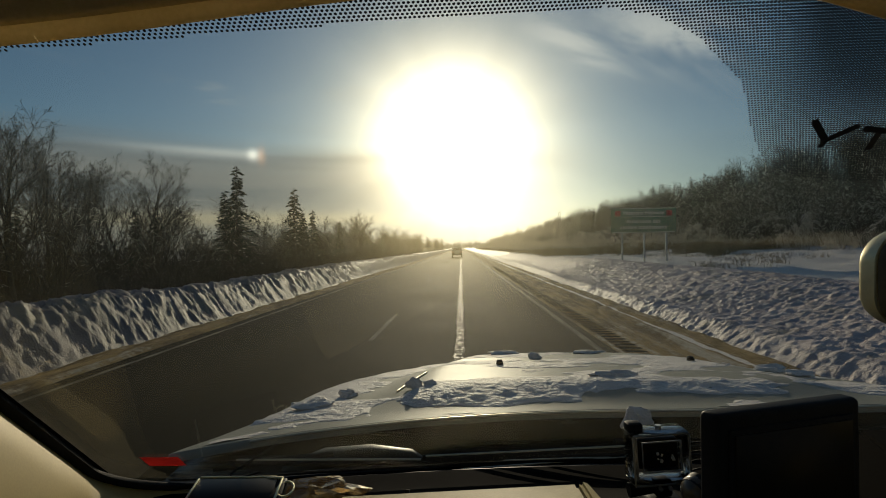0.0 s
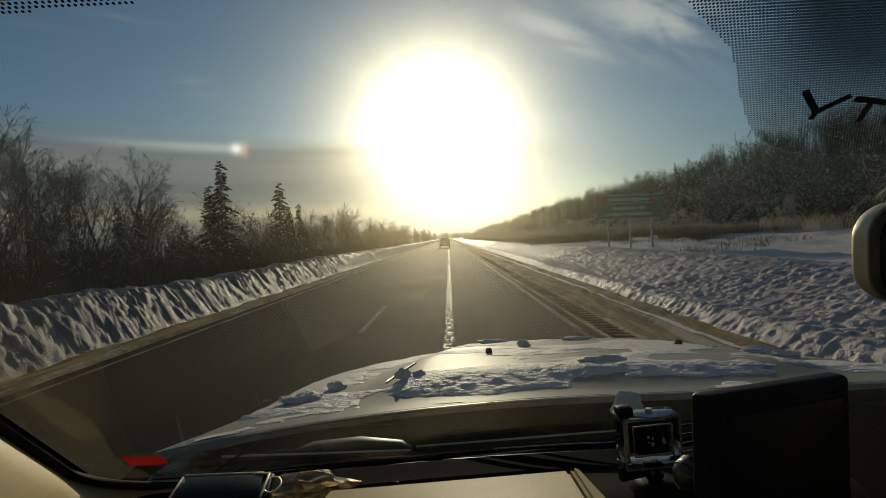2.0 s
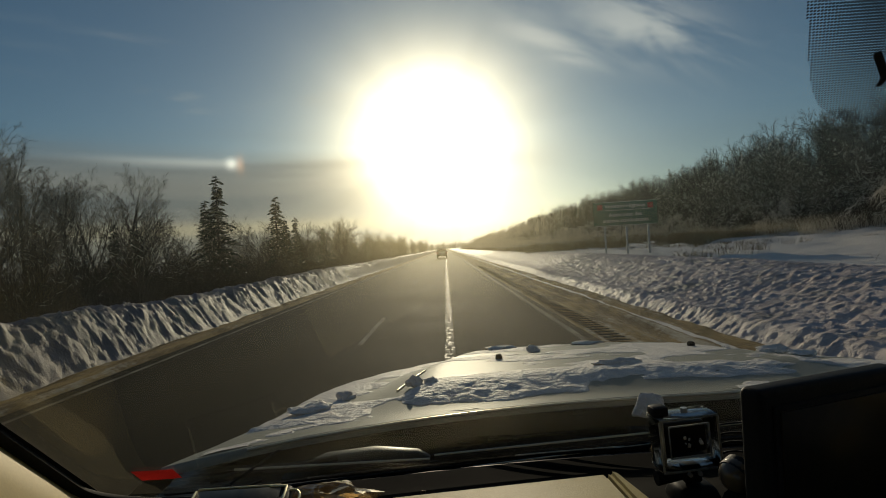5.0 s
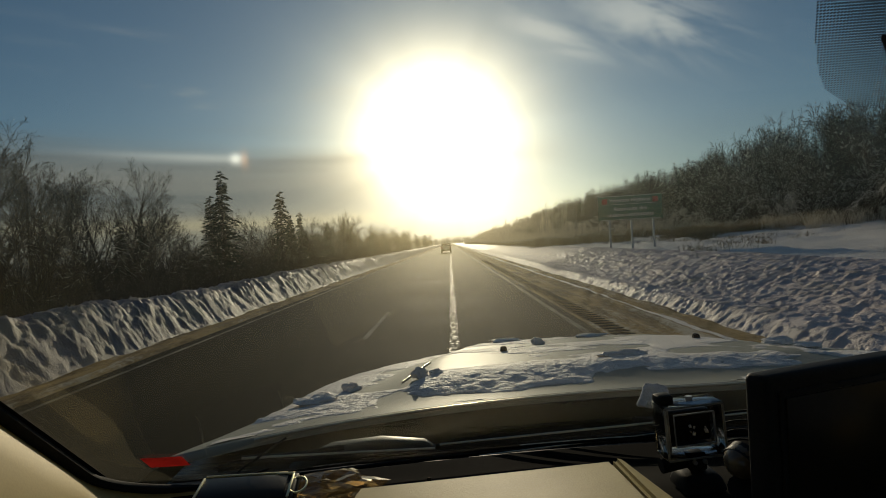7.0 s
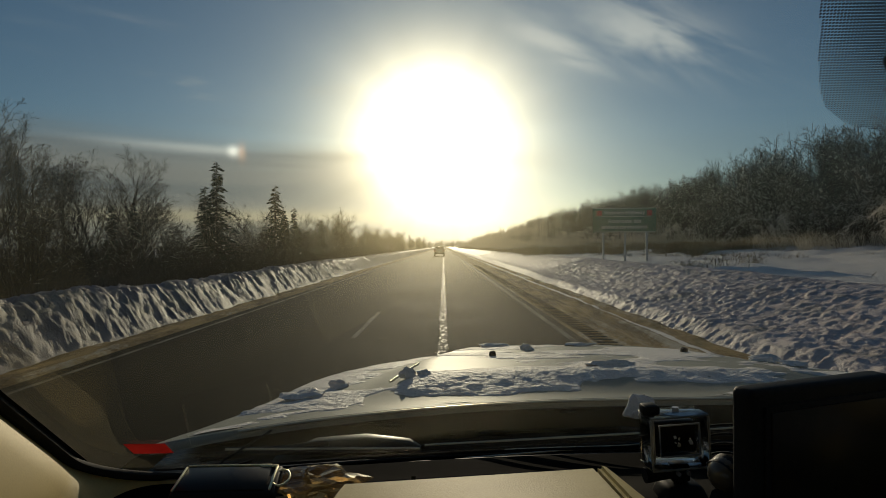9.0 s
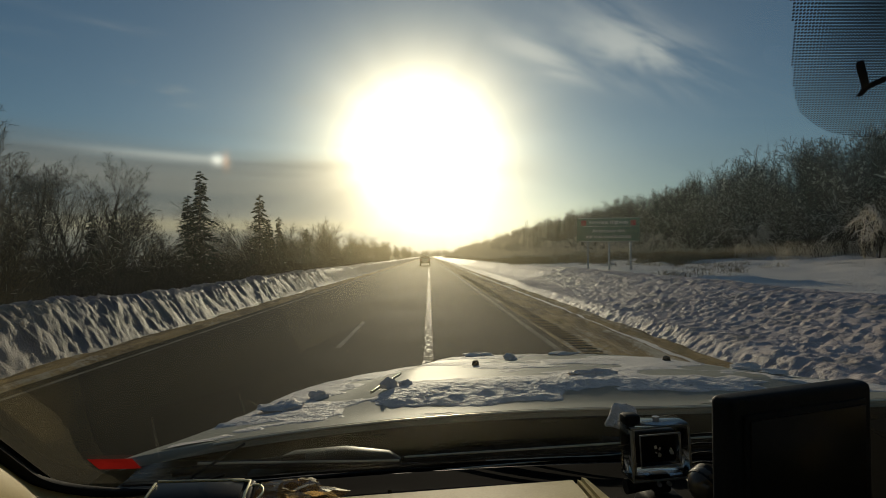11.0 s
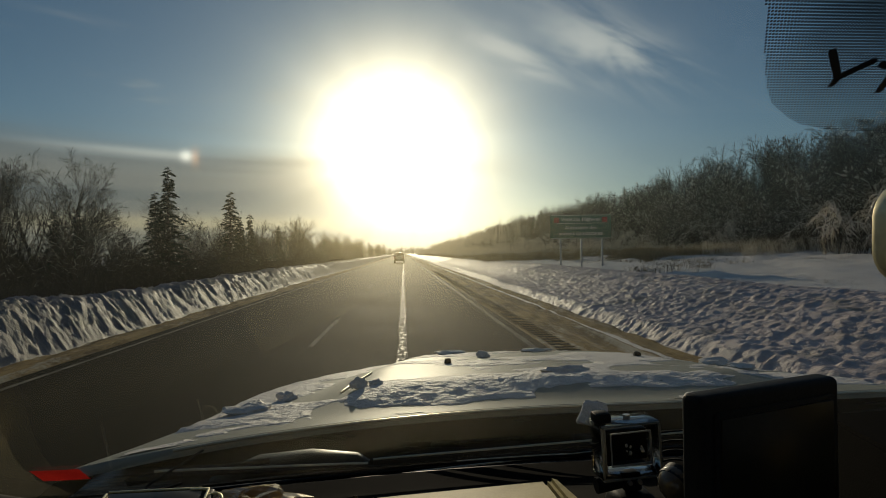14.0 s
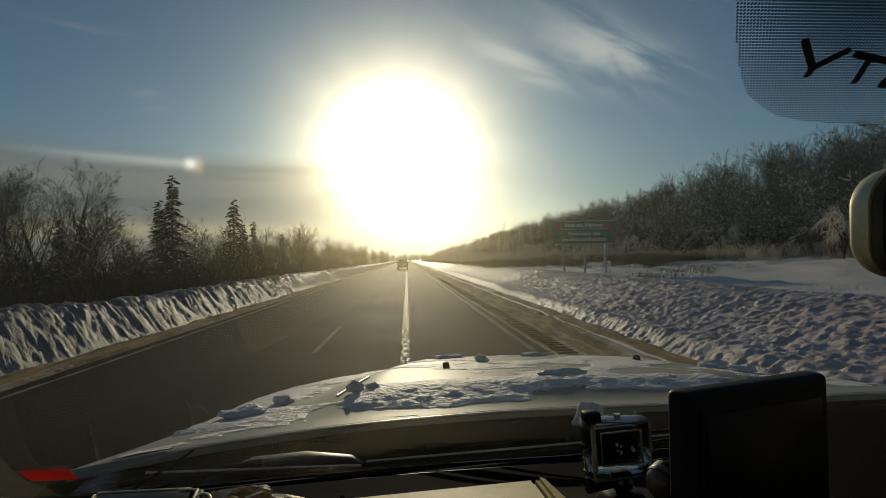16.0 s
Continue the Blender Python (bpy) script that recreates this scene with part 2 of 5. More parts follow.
def glass_material(name, tint, film=0.0, haze=0.0, gloss=0.32):
    """A clear thin pane, with a film of dust that scatters the light that falls on it."""
    m = bpy.data.materials.new(name)
    m.use_nodes = True
    tree = m.node_tree
    tree.nodes.clear()
    g = Graph(tree)
    clear, shine = node(tree, "ShaderNodeBsdfTransparent"), node(tree, "ShaderNodeBsdfGlossy")
    clear.inputs[0].default_value = (*tint, 1)
    shine.inputs["Roughness"].default_value = 0.02
    fres = node(tree, "ShaderNodeFresnel")
    fres.inputs[0].default_value = 1.45
    mix = node(tree, "ShaderNodeMixShader")
    g.put(mix.inputs[0], g.math("MULTIPLY", fres.outputs[0], gloss))
    tree.links.new(clear.outputs[0], mix.inputs[1])
    tree.links.new(shine.outputs[0], mix.inputs[2])
    last = mix.outputs[0]
    if film:
        dust, over = node(tree, "ShaderNodeBsdfTranslucent"), node(tree, "ShaderNodeMixShader")
        dust.inputs[0].default_value = (0.95, 0.82, 0.52, 1)
        p = node(tree, "ShaderNodeTexCoord").outputs["Object"]
        f = g.noise(p, 5.0, 6.0, 0.6)
        s = g.noise(g.vec("MULTIPLY", p, (40, 6, 6)), 2.0, 4.0, 0.7)
        k = g.math("MULTIPLY", g.math("ADD", g.step(f, 0.3, 0.75, 0.55, 1.25), g.step(s, 0.62, 0.8, 0.0, 0.35)), film)
        g.put(over.inputs[0], k)
        tree.links.new(last, over.inputs[1])
        tree.links.new(dust.outputs[0], over.inputs[2])
        last = over.outputs[0]
    if haze:
        # fine grime that spreads light forwards, so that the low sun veils what lies near it
        for share, rough, tone in HAZE:
            spread, over = node(tree, "ShaderNodeBsdfRefraction"), node(tree, "ShaderNodeMixShader")
            spread.inputs["Roughness"].default_value, spread.inputs["IOR"].default_value = rough, 1.36
            spread.distribution = "BECKMANN"
            spread.inputs["Color"].default_value = (*tone, 1)
            g.put(spread.inputs["Normal"], g.xyz(0.0, -0.975, -0.22))
            over.inputs[0].default_value = haze * share
            tree.links.new(last, over.inputs[1])
            tree.links.new(spread.outputs[0], over.inputs[2])
            last = over.outputs[0]
    out = node(tree, "ShaderNodeOutputMaterial")
    tree.links.new(last, out.inputs[0])
    return m


M = {
    "snow": snow_material("snow"),
    "bank": snow_material("ploughed_snow", 0.4, 30.0, 0.04),
    # Left bank: dirty snow, its tones darkened further to stand for shade.
    "scored": snow_material("scored_dirty_shaded_snow", 0.6, 30.0, 0.035, ((0.32, 0.265, 0.255), (0.20, 0.165, 0.162))),
    "crust": snow_material("crusted_snow", 0.0, 75.0, 0.009),
    "field": snow_material("field_snow", 0.0),
    "asphalt": road_material(),
    "grit": grit_material(),
    "groove": material("worn_groove", (0.075, 0.058, 0.036), (0.04, 0.032, 0.02), rough=0.9, spec=0.05, scale=3.0, fine=30.0, bump=0.3),
    "line": material("road_paint", (0.22, 0.21, 0.18), (0.055, 0.052, 0.047), rough=0.8, spec=0.05, scale=3.0, fine=40.0, bump=0.1, stretch=(2, 0.4, 1)),
    "ice": seam_material(),
    "bark": material("bark", (0.1, 0.085, 0.07), (0.045, 0.038, 0.032), rough=0.85, scale=5, fine=50, bump=0.5, stretch=(1, 1, 0.2), per_object=0.25),
    "twig": material("twigs", (0.10, 0.078, 0.06), (0.045, 0.036, 0.03), rough=0.8, scale=2, fine=30, bump=0, per_object=0.3),
    "frost": material("frosted_twigs", (0.74, 0.70, 0.62), (0.46, 0.42, 0.36), rough=0.7, scale=1.5, fine=20, bump=0, translucent=0.68, per_object=0.25),
    "load": material("bough_snow", (0.84, 0.80, 0.74), (0.66, 0.62, 0.57), rough=0.7, scale=1.5, fine=20, bump=0, translucent=0.55),
    "needles": material("spruce_needles", (0.05, 0.065, 0.04), (0.025, 0.035, 0.025), rough=0.7, scale=3, fine=40, bump=0, translucent=0.15),
    "reed": material("dry_grass", (0.42, 0.35, 0.23), (0.24, 0.19, 0.12), rough=0.8, scale=1.0, fine=20, bump=0, translucent=0.45),
    "paint": material("grey_car_paint", (0.36, 0.35, 0.28), (0.29, 0.28, 0.225), rough=0.56, metal=0.0, scale=2.0, fine=300.0, bump=0.05, deep=0.001, coat=0.0, spec=0.13),
    "black": material("black_plastic", (0.020, 0.020, 0.020), (0.012, 0.012, 0.012), rough=0.55, spec=0.08, scale=8, fine=400, bump=0.25, deep=0.0006),
    "rubber": material("rubber", (0.02, 0.02, 0.02), (0.03, 0.03, 0.03), rough=0.75, spec=0.08, scale=10, fine=300, bump=0.2, deep=0.0005),
    "dash": material("dark_dashboard_vinyl", (0.0065, 0.0058, 0.0042), (0.0045, 0.004, 0.003), rough=0.9, spec=0.02, scale=6, fine=520, bump=0.4, deep=0.0008),
    "tan": material("tan_vinyl", (0.47, 0.36, 0.125), (0.40, 0.305, 0.105), rough=0.6, scale=5, fine=420, bump=0.15, deep=0.0008),
    "insert": material("dark_tan_vinyl", (0.44, 0.365, 0.17), (0.37, 0.30, 0.135), rough=0.55, scale=5, fine=420, bump=0.5, deep=0.001, spec=0.05),
    "brown": material("brown_vinyl", (0.06, 0.047, 0.035), (0.045, 0.035, 0.027), rough=0.7, scale=5, fine=420, bump=0.35, deep=0.0008, spec=0.1),
    "cloth": material("beige_headliner", (0.58, 0.47, 0.25), (0.48, 0.39, 0.20), rough=0.9, scale=8, fine=600, bump=0.5, deep=0.0008),
    "frit": material("black_enamel", (0.012, 0.012, 0.018), (0.01, 0.01, 0.015), rough=0.4, scale=20, fine=200, bump=0),
    "ink": material("dark_blue_ink", (0.012, 0.014, 0.035), (0.01, 0.01, 0.02), rough=0.5, scale=20, fine=200, bump=0),
    "red": material("red_sticker", (0.45, 0.02, 0.015), (0.33, 0.015, 0.012), rough=0.5, scale=30, fine=200, bump=0.05, translucent=0.4),
    "chrome": material("brushed_metal", (0.86, 0.79, 0.52), (0.74, 0.67, 0.43), rough=0.42, metal=0.6, scale=20, fine=300, bump=0.1, deep=0.0004),
    "rim": material("brown_rim", (0.16, 0.13, 0.075), (0.10, 0.08, 0.05), rough=0.5, scale=20, fine=300, bump=0.2, deep=0.0005, spec=0.3),
    "piping": material("fabric_piping", (0.74, 0.62, 0.38), (0.62, 0.51, 0.29), rough=0.9, scale=20, fine=500, bump=0.4, deep=0.0005, translucent=0.7),
    # Light grey for the clear case's edges, standing in for their glints
    "case": material("glint_pale_plastic", (0.46, 0.44, 0.39), (0.26, 0.25, 0.22), rough=0.15, scale=40, fine=200, bump=0.1, deep=0.0004, translucent=0.55),
    "knob": material("worn_glossy_plastic", (0.13, 0.10, 0.06), (0.08, 0.06, 0.04), rough=0.22, scale=20, fine=80, bump=0.05, deep=0.0005, spec=0.6),
    "bright": material("glint_white", (0.9, 0.88, 0.8), (0.7, 0.68, 0.62), rough=0.4, scale=60, fine=300, bump=0.1, deep=0.0004, translucent=0.4),
    "clear": glass_material("clear_plastic", (0.93, 0.93, 0.91), 0.0, 0.0, 1.0),
    "screen": material("dark_screen", (0.02, 0.017, 0.012), (0.014, 0.012, 0.01), rough=0.3, scale=10, fine=100, bump=0, spec=0.12),
    "sign": material("green_sign_sheet", (0.012, 0.10, 0.055), (0.01, 0.08, 0.045), rough=0.45, scale=2, fine=50, bump=0.05, translucent=0.0),
    "white": material("white_sheet", (0.75, 0.75, 0.72), (0.66, 0.66, 0.63), rough=0.5, scale=5, fine=60, bump=0.05),
    # Pale gold tone for thin parts that stand for highlights and glints
    "glint_line": material("pale_glint_metal", (0.75, 0.68, 0.5), (0.6, 0.54, 0.4), rough=0.38, metal=0.6, scale=8, fine=100, bump=0.05, deep=0.001),
    "gloss": material("glossy_black_plastic", (0.010, 0.010, 0.009), (0.006, 0.006, 0.006), rough=0.26, scale=9, fine=30, bump=0.35, deep=0.003, spec=0.13, stretch=(0.35, 2.2, 1)),
    "cover": material("olive_grey_plastic", (0.045, 0.042, 0.024), (0.03, 0.028, 0.017), rough=0.45, scale=9, fine=120, bump=0.15, deep=0.001, spec=0.2),
    "steel": material("galvanised_steel", (0.48, 0.49, 0.5), (0.38, 0.39, 0.4), rough=0.45, metal=0.7, scale=6, fine=50, bump=0.1, deep=0.002),
    # Van's silver is lightened to stand in for the haze before it
    "car": material("hazed_silver_paint", (0.34, 0.34, 0.33), (0.28, 0.28, 0.27), rough=0.35, metal=0.4, scale=3, fine=200, bump=0.02, coat=0.5),
    "tail": material("red_lens", (0.4, 0.015, 0.015), (0.3, 0.01, 0.01), rough=0.2, scale=10, fine=100, bump=0),
    "window": material("dark_car_glass", (0.02, 0.024, 0.026), (0.015, 0.018, 0.02), rough=0.08, scale=3, fine=50, bump=0, spec=0.7),
    "wrap": glass_material("crumpled_clear_film", (0.62, 0.47, 0.28), 0.07, 0.0, 1.0),
    "glass": glass_material("windscreen_glass", (0.93, 0.95, 0.90), 0.003, 0.034, 0.6),
    "film": glass_material("dried_salt_film", (0.94, 0.93, 0.90), 0.028, 0.0, 0.1),
    "side_glass": glass_material("side_glass", (0.9, 0.93, 0.9)),
}


# ---------------------------------------------------------------- mesh helpers
def link_mesh(name, verts, faces, mat, parent=None, label="", smooth=False):
    me = bpy.data.meshes.new(name)
    me.from_pydata([tuple(v) for v in verts], [], [tuple(f) for f in faces])
    me.materials.append(mat)
    if smooth:
        me.polygons.foreach_set("use_smooth", [True] * len(me.polygons))
    me.update()
    ob = new(name, me)
    if parent:
        ob.parent = parent
    return tagged(ob, label)


def part(name, bm, mat, parent=None, label="", smooth=True):
    me = bpy.data.meshes.new(name)
    bm.to_mesh(me)
    bm.free()
    me.materials.append(mat)
    if smooth:
        me.polygons.foreach_set("use_smooth", [True] * len(me.polygons))
        me.set_sharp_from_angle(angle=radians(40))
    ob = new(name, me)
    if parent:
        ob.parent = parent
    return tagged(ob, label)


def empty(name, place=(0, 0, 0), turn=(0, 0, 0)):
    ob = new(name)
    ob.matrix_world = pose(*place, *turn)
    return ob


def box(size, at=(0, 0, 0), bevel=0.0, seg=2, turn=(0, 0, 0), taper=1.0):
    bm = bmesh.new()
    bmesh.ops.create_cube(bm, size=1.0)
    for v in bm.verts:
        k = taper if v.co.z > 0 else 1.0
        v.co = Vector((v.co.x * size[0] * k, v.co.y * size[1] * k, v.co.z * size[2]))
    if bevel:
        bmesh.ops.bevel(bm, geom=bm.edges[:], offset=bevel, segments=seg, affect="EDGES", profile=0.5)
    bmesh.ops.transform(bm, matrix=pose(*at, *turn), verts=bm.verts)
    return bm


def tube(a, b, r0, r1=None, sides=12):
    bm = bmesh.new()
    a, b = Vector(a), Vector(b)
    d = b - a
    bmesh.ops.create_cone(bm, cap_ends=True, segments=sides, radius1=r0, radius2=r0 if r1 is None else r1, depth=d.length)
    m = Matrix.Translation((a + b) / 2) @ d.to_track_quat("Z", "Y").to_matrix().to_4x4()
    bmesh.ops.transform(bm, matrix=m, verts=bm.verts)
    return bm


def join_bm(*some):
    out = bmesh.new()
    for b in some:
        me = bpy.data.meshes.new("tmp")
        b.to_mesh(me)
        b.free()
        out.from_mesh(me)
        bpy.data.meshes.remove(me)
    return out


def grid(nu, nv, fn):
    """Vertices fn(u, v) over 0..1, and quads."""
    verts = [fn(i / (nu - 1), j / (nv - 1)) for j in range(nv) for i in range(nu)]
    faces = [(j * nu + i, j * nu + i + 1, (j + 1) * nu + i + 1, (j + 1) * nu + i) for j in range(nv - 1) for i in range(nu - 1)]
    return verts, faces


def sheet(name, X, Y, Z, mat, parent=None, label="", smooth=True):
    """A surface over 2D arrays of places."""
    n, m = X.shape
    idx = np.arange(n * m).reshape(n, m)
    quads = np.stack([idx[:-1, :-1], idx[:-1, 1:], idx[1:, 1:], idx[1:, :-1]], -1).reshape(-1, 4)
    me = bpy.data.meshes.new(name)
    me.from_pydata(np.stack([X, Y, Z], -1).reshape(-1, 3).tolist(), [], quads.tolist())
    me.materials.append(mat)
    if smooth:
        me.polygons.foreach_set("use_smooth", [True] * len(me.polygons))
    if me.polygons and me.polygons[0].normal.z < 0:
        me.flip_normals()
    me.update()
    ob = new(name, me)
    if parent:
        ob.parent = parent
    return tagged(ob, label)


def _hash(i, j, seed):
    h = (i.astype(np.int64) * 374761393 + j.astype(np.int64) * 668265263 + seed * 1442695041) & 0x7FFFFFFF
    h = ((h ^ (h >> 13)) * 1274126177) & 0x7FFFFFFF
    return ((h ^ (h >> 16)) & 0xFFFF) / 65535.0


def value_noise(x, y, seed=0):
    i, j = np.floor(x), np.floor(y)
    u, v = x - i, y - j
    u, v = u * u * (3 - 2 * u), v * v * (3 - 2 * v)
    a, b = _hash(i, j, seed), _hash(i + 1, j, seed)
    c, e = _hash(i, j + 1, seed), _hash(i + 1, j + 1, seed)
    return a + (b - a) * u + (c - a) * v + (a - b - c + e) * u * v


def fbm(x, y, octaves=4, seed=0):
    total, amp = 0.0, 0.5
    for k in range(octaves):
        total = total + amp * value_noise(x * 2**k, y * 2**k, seed + k)
        amp *= 0.5
    return total


def smooth_step(x, lo, hi):
    t = np.clip((x - lo) / (hi - lo), 0, 1)
    return t * t * (3 - 2 * t)


def steps(*stretches):
    """Places along one axis: (from, to, step) one after the other."""
    out = [np.arange(a, b - 1e-6, s) for a, b, s in stretches]
    return np.concatenate(out + [[stretches[-1][1]]])


# ---------------------------------------------------------------- ground, road, banks
LINE_R, DASH_X, LINE_L = 2.3, -1.7, -5.15
ROAD_L, ROAD_R, BANK_L, BANK_R = -5.5, 2.6, -6.0, 4.4


def land(x, y):
    """Height of the open land on both sides of the road."""
    left = -1.1 * smooth_step(-x, 7.2, 13.0) + 0.5 * (fbm(x * 0.05, y * 0.02, 3, 5) - 0.45) * smooth_step(-x, 9, 30)
    right = 0.75 * smooth_step(x, 4.6, 8.5) + 0.75 * smooth_step(x, 12, 30) + 4.2 * smooth_step(x, 30, 52) + 9.0 * smooth_step(x, 52, 150)
    right = right + (0.35 * (fbm(x * 0.12, y * 0.06, 4, 9) - 0.47) + 0.55 * (fbm(x * 0.6, y * 0.4, 4, 15) - 0.45)) * smooth_step(x, 7.5, 12)
    fade = 1 - 0.55 * smooth_step(y, 150, 900)
    inside = (x > -7.2) & (x < 4.6)
    return np.where(inside, -0.06, np.where(x < 0, left - 0.06, right * fade - 0.06))


def build_ground():
    xs = np.concatenate([-np.geomspace(2600, 60, 18), steps((-55, -14, 2.5), (-14, -7, 0.7), (-6, 6, 3.0), (6, 34, 0.45), (34, 60, 2.5)), np.geomspace(66, 2600, 18)])
    ys = np.concatenate([-np.geomspace(1200, 20, 8), steps((-12, 5, 1.5), (5, 50, 0.5), (50, 90, 1.2), (90, 200, 3.0)), np.geomspace(206, 3600, 26)])
    X, Y = np.meshgrid(xs, ys)
    return tagged(sheet("ground", X, Y, land(X, Y), M["field"]), "smooth wind-packed white snow over open land", "ground", kind="structure")


def strip(name, x0, x1, z, mat, label, category, y0=-14.0, y1=1400.0, parent=None):
    bm = bmesh.new()
    ys = [y0, 20, 60, 150, 400, y1]
    left = [bm.verts.new((x0, y, z)) for y in ys]
    right = [bm.verts.new((x1, y, z)) for y in ys]
    low_l = [bm.verts.new((x0, y, z - 0.06)) for y in ys]
    low_r = [bm.verts.new((x1, y, z - 0.06)) for y in ys]
    for k in range(len(ys) - 1):
        bm.faces.new((left[k], right[k], right[k + 1], left[k + 1]))
        bm.faces.new((left[k], left[k + 1], low_l[k + 1], low_l[k]))
        bm.faces.new((right[k], low_r[k], low_r[k + 1], right[k + 1]))
    return tagged(part(name, bm, mat, parent, smooth=False), label, category, kind="structure" if not parent else "")


ground = build_ground()
road = strip("road", ROAD_L, ROAD_R, 0.0, M["asphalt"], "dry dark grey asphalt carriageway dusted with salt", "road")


def worn_line(name, x, wide, z, y0, y1, seed, mat=None, step=0.5, gap=0.12):
    """A painted line with a ragged edge."""
    ys = steps((y0, min(y1, 60), step), (min(y1, 60), y1, step * 8)) if y1 > 60 else steps((y0, y1, step))
    r = fbm(ys * 2.3, ys * 0 + 3.1, 3, seed)
    a = x - wide / 2 * (1 + gap * 4 * (r - 0.45))
    b = x + wide / 2 * (1 + gap * 4 * (fbm(ys * 2.1, ys * 0 + 9.7, 3, seed + 3) - 0.45))
    X, Y = np.stack([a, b], 1), np.stack([ys, ys], 1)
    return sheet(name, X, Y, X * 0 + z, mat or M["line"], road, smooth=False)


tagged(worn_line("edge_line", LINE_R, 0.12, 0.004, -10, 1300, 1), "worn white painted edge line")
tagged(worn_line("edge_line", LINE_L, 0.09, 0.004, -10, 1300, 2), "worn white painted edge line")
for k in range(34):
    y = 10.2 + 16.5 * k
    worn_line("lane_dash", DASH_X, 0.10, 0.004, y, y + 4.0, 10 + k)
for x, y, n in ((-0.02, 3.0, 3.0), ):
    seam = worn_line("wet_seam", x, 0.16, 0.006, y, 300, 50, M["ice"], 0.12, 0.35)
    tagged(seam, "glossy wet sealed seam shining in the sun")


def build_shoulder(name, x0, x1, seed, label):
    """Sand, old snow and tyre ruts beside the carriageway."""
    xs = np.linspace(x0, x1, 46 if x1 - x0 > 1 else 12)
    ys = steps((-6, 45, 0.16), (45, 140, 0.8), (140, 1300, 20))
    X, Y = np.meshgrid(xs, ys)
    wob = 0.12 * (fbm(Y * 0.12, Y * 0, 3, seed) - 0.45)
    ruts = 0.06 * np.sin((X + wob) * 12.0) * smooth_step(X, x0 + 0.5, x0 + 0.8) if x1 - x0 > 1 else 0
    rough_part = smooth_step(X, x0 + 0.5, x0 + 0.8) if x1 - x0 > 1 else 1.0
    Z = 0.012 + ruts + 0.11 * rough_part * (fbm(X * 6, Y * 1.6, 4, seed + 1) - 0.42) + 0.05 * rough_part * (X - x0) / (x1 - x0)
    away = np.minimum(np.abs(X - x0), np.abs(X - x1))
    Z = np.where((away < 1e-6), -0.03, np.maximum(Z, 0.006))
    return tagged(sheet(name, X, Y, Z, M["grit"]), label, "shoulder", kind="structure")


build_shoulder("shoulder_right", ROAD_R - 0.1, BANK_R + 0.25, 31, "sanded brown road shoulder with packed snow ruts")
build_shoulder("shoulder_left", BANK_L - 0.35, ROAD_L + 0.1, 37, "narrow sanded snowy road shoulder")

# Rumble strip: grooves milled into the asphalt by the edge line
rumble = bmesh.new()
for k in range(150):
    y = 3.0 + 0.3 * k
    vs = [rumble.verts.new(p) for p in ((2.62, y, 0.031), (2.98, y, 0.031), (2.98, y + 0.14, 0.031), (2.62, y + 0.14, 0.031),
                                        (2.62, y + 0.07, 0.024), (2.98, y + 0.07, 0.024))]
    rumble.faces.new((vs[0], vs[1], vs[5], vs[4]))
    rumble.faces.new((vs[4], vs[5], vs[2], vs[3]))
tagged(part("rumble_strip", rumble, M["groove"], road, smooth=False), "dark milled rumble grooves", kind="stuff")


def bank_height(X, Y, side, seed):
    """Ploughed snow: a ridge with blade marks, broken into lumps."""
    if side < 0:
        d = -(X - BANK_L)
        crest = 0.86 + 0.30 * (fbm(Y * 0.45, Y * 0, 4, seed) - 0.45)
        up = smooth_step(d, -0.05, 0.72) ** 0.8
        down = 1 - 1.6 * smooth_step(d, 1.05, 3.2)
        chop = np.abs(fbm(X * 4.2, Y * 3.4, 4, seed + 5) - 0.47)
        rib = np.abs(np.sin((Y + 0.9 * d + 1.2 * fbm(Y * 0.6, d * 0.8, 3, seed + 1)) * 4.3))
        lump = fbm(X * 3.4, Y * 3.0, 4, seed + 2)
        Z = crest * up * down + (0.5 + 0.5 * up) * (0.03 * (rib ** 0.5 - 0.7) + 0.22 * (lump - 0.47) + 0.12 * chop + 0.09 * np.abs(fbm(X * 8.5, Y * 8.0, 3, seed + 8) - 0.45) + 0.15 * (fbm(X * 15.0, Y * 13.0, 2, seed + 9) - 0.4)) * smooth_step(d, -0.06, 0.08) * (1 - 0.6 * smooth_step(d, 1.2, 2.5))
        return Z - 0.02
    d = X - BANK_R
    up = 0.30 * smooth_step(d, -0.05, 0.5) + 0.62 * smooth_step(d, 0.35, 3.6)
    lump = fbm(X * 5.0, Y * 4.5, 5, seed)
    small = np.maximum(fbm(X * 15.0, Y * 14.0, 2, seed + 7) - 0.36, 0) * (0.5 + 1.2 * fbm(X * 1.3, Y * 0.8, 2, seed + 11))
    wave = fbm(X * 0.35, Y * 0.16, 3, seed + 4) - 0.45
    rough_part = smooth_step(d, -0.06, 0.12)
    block = np.maximum(fbm(X * 9.0, Y * 8.5, 3, seed + 13) - 0.44, 0)
    Z = up + rough_part * (0.08 * (lump - 0.47) + 0.14 * small + 0.10 * block + 0.22 * wave) * (1 - 0.75 * smooth_step(d, 3.6, 5.2))
    return Z - 0.03 - 0.35 * smooth_step(d, 4.2, 5.6)


def build_bank(name, side, seed, label):
    wide = 3.4 if side < 0 else 5.7
    start = BANK_L + 0.1 if side < 0 else BANK_R - 0.1
    xs = start + side * np.arange(0, wide, 0.042)
    ys = steps((1.0, 14, 0.042), (14, 30, 0.075), (30, 80, 0.15), (80, 240, 0.45), (240, 600, 3), (600, 1300, 12))
    X, Y = np.meshgrid(xs, ys)
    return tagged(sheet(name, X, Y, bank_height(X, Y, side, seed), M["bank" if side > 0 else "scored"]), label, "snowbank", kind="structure")


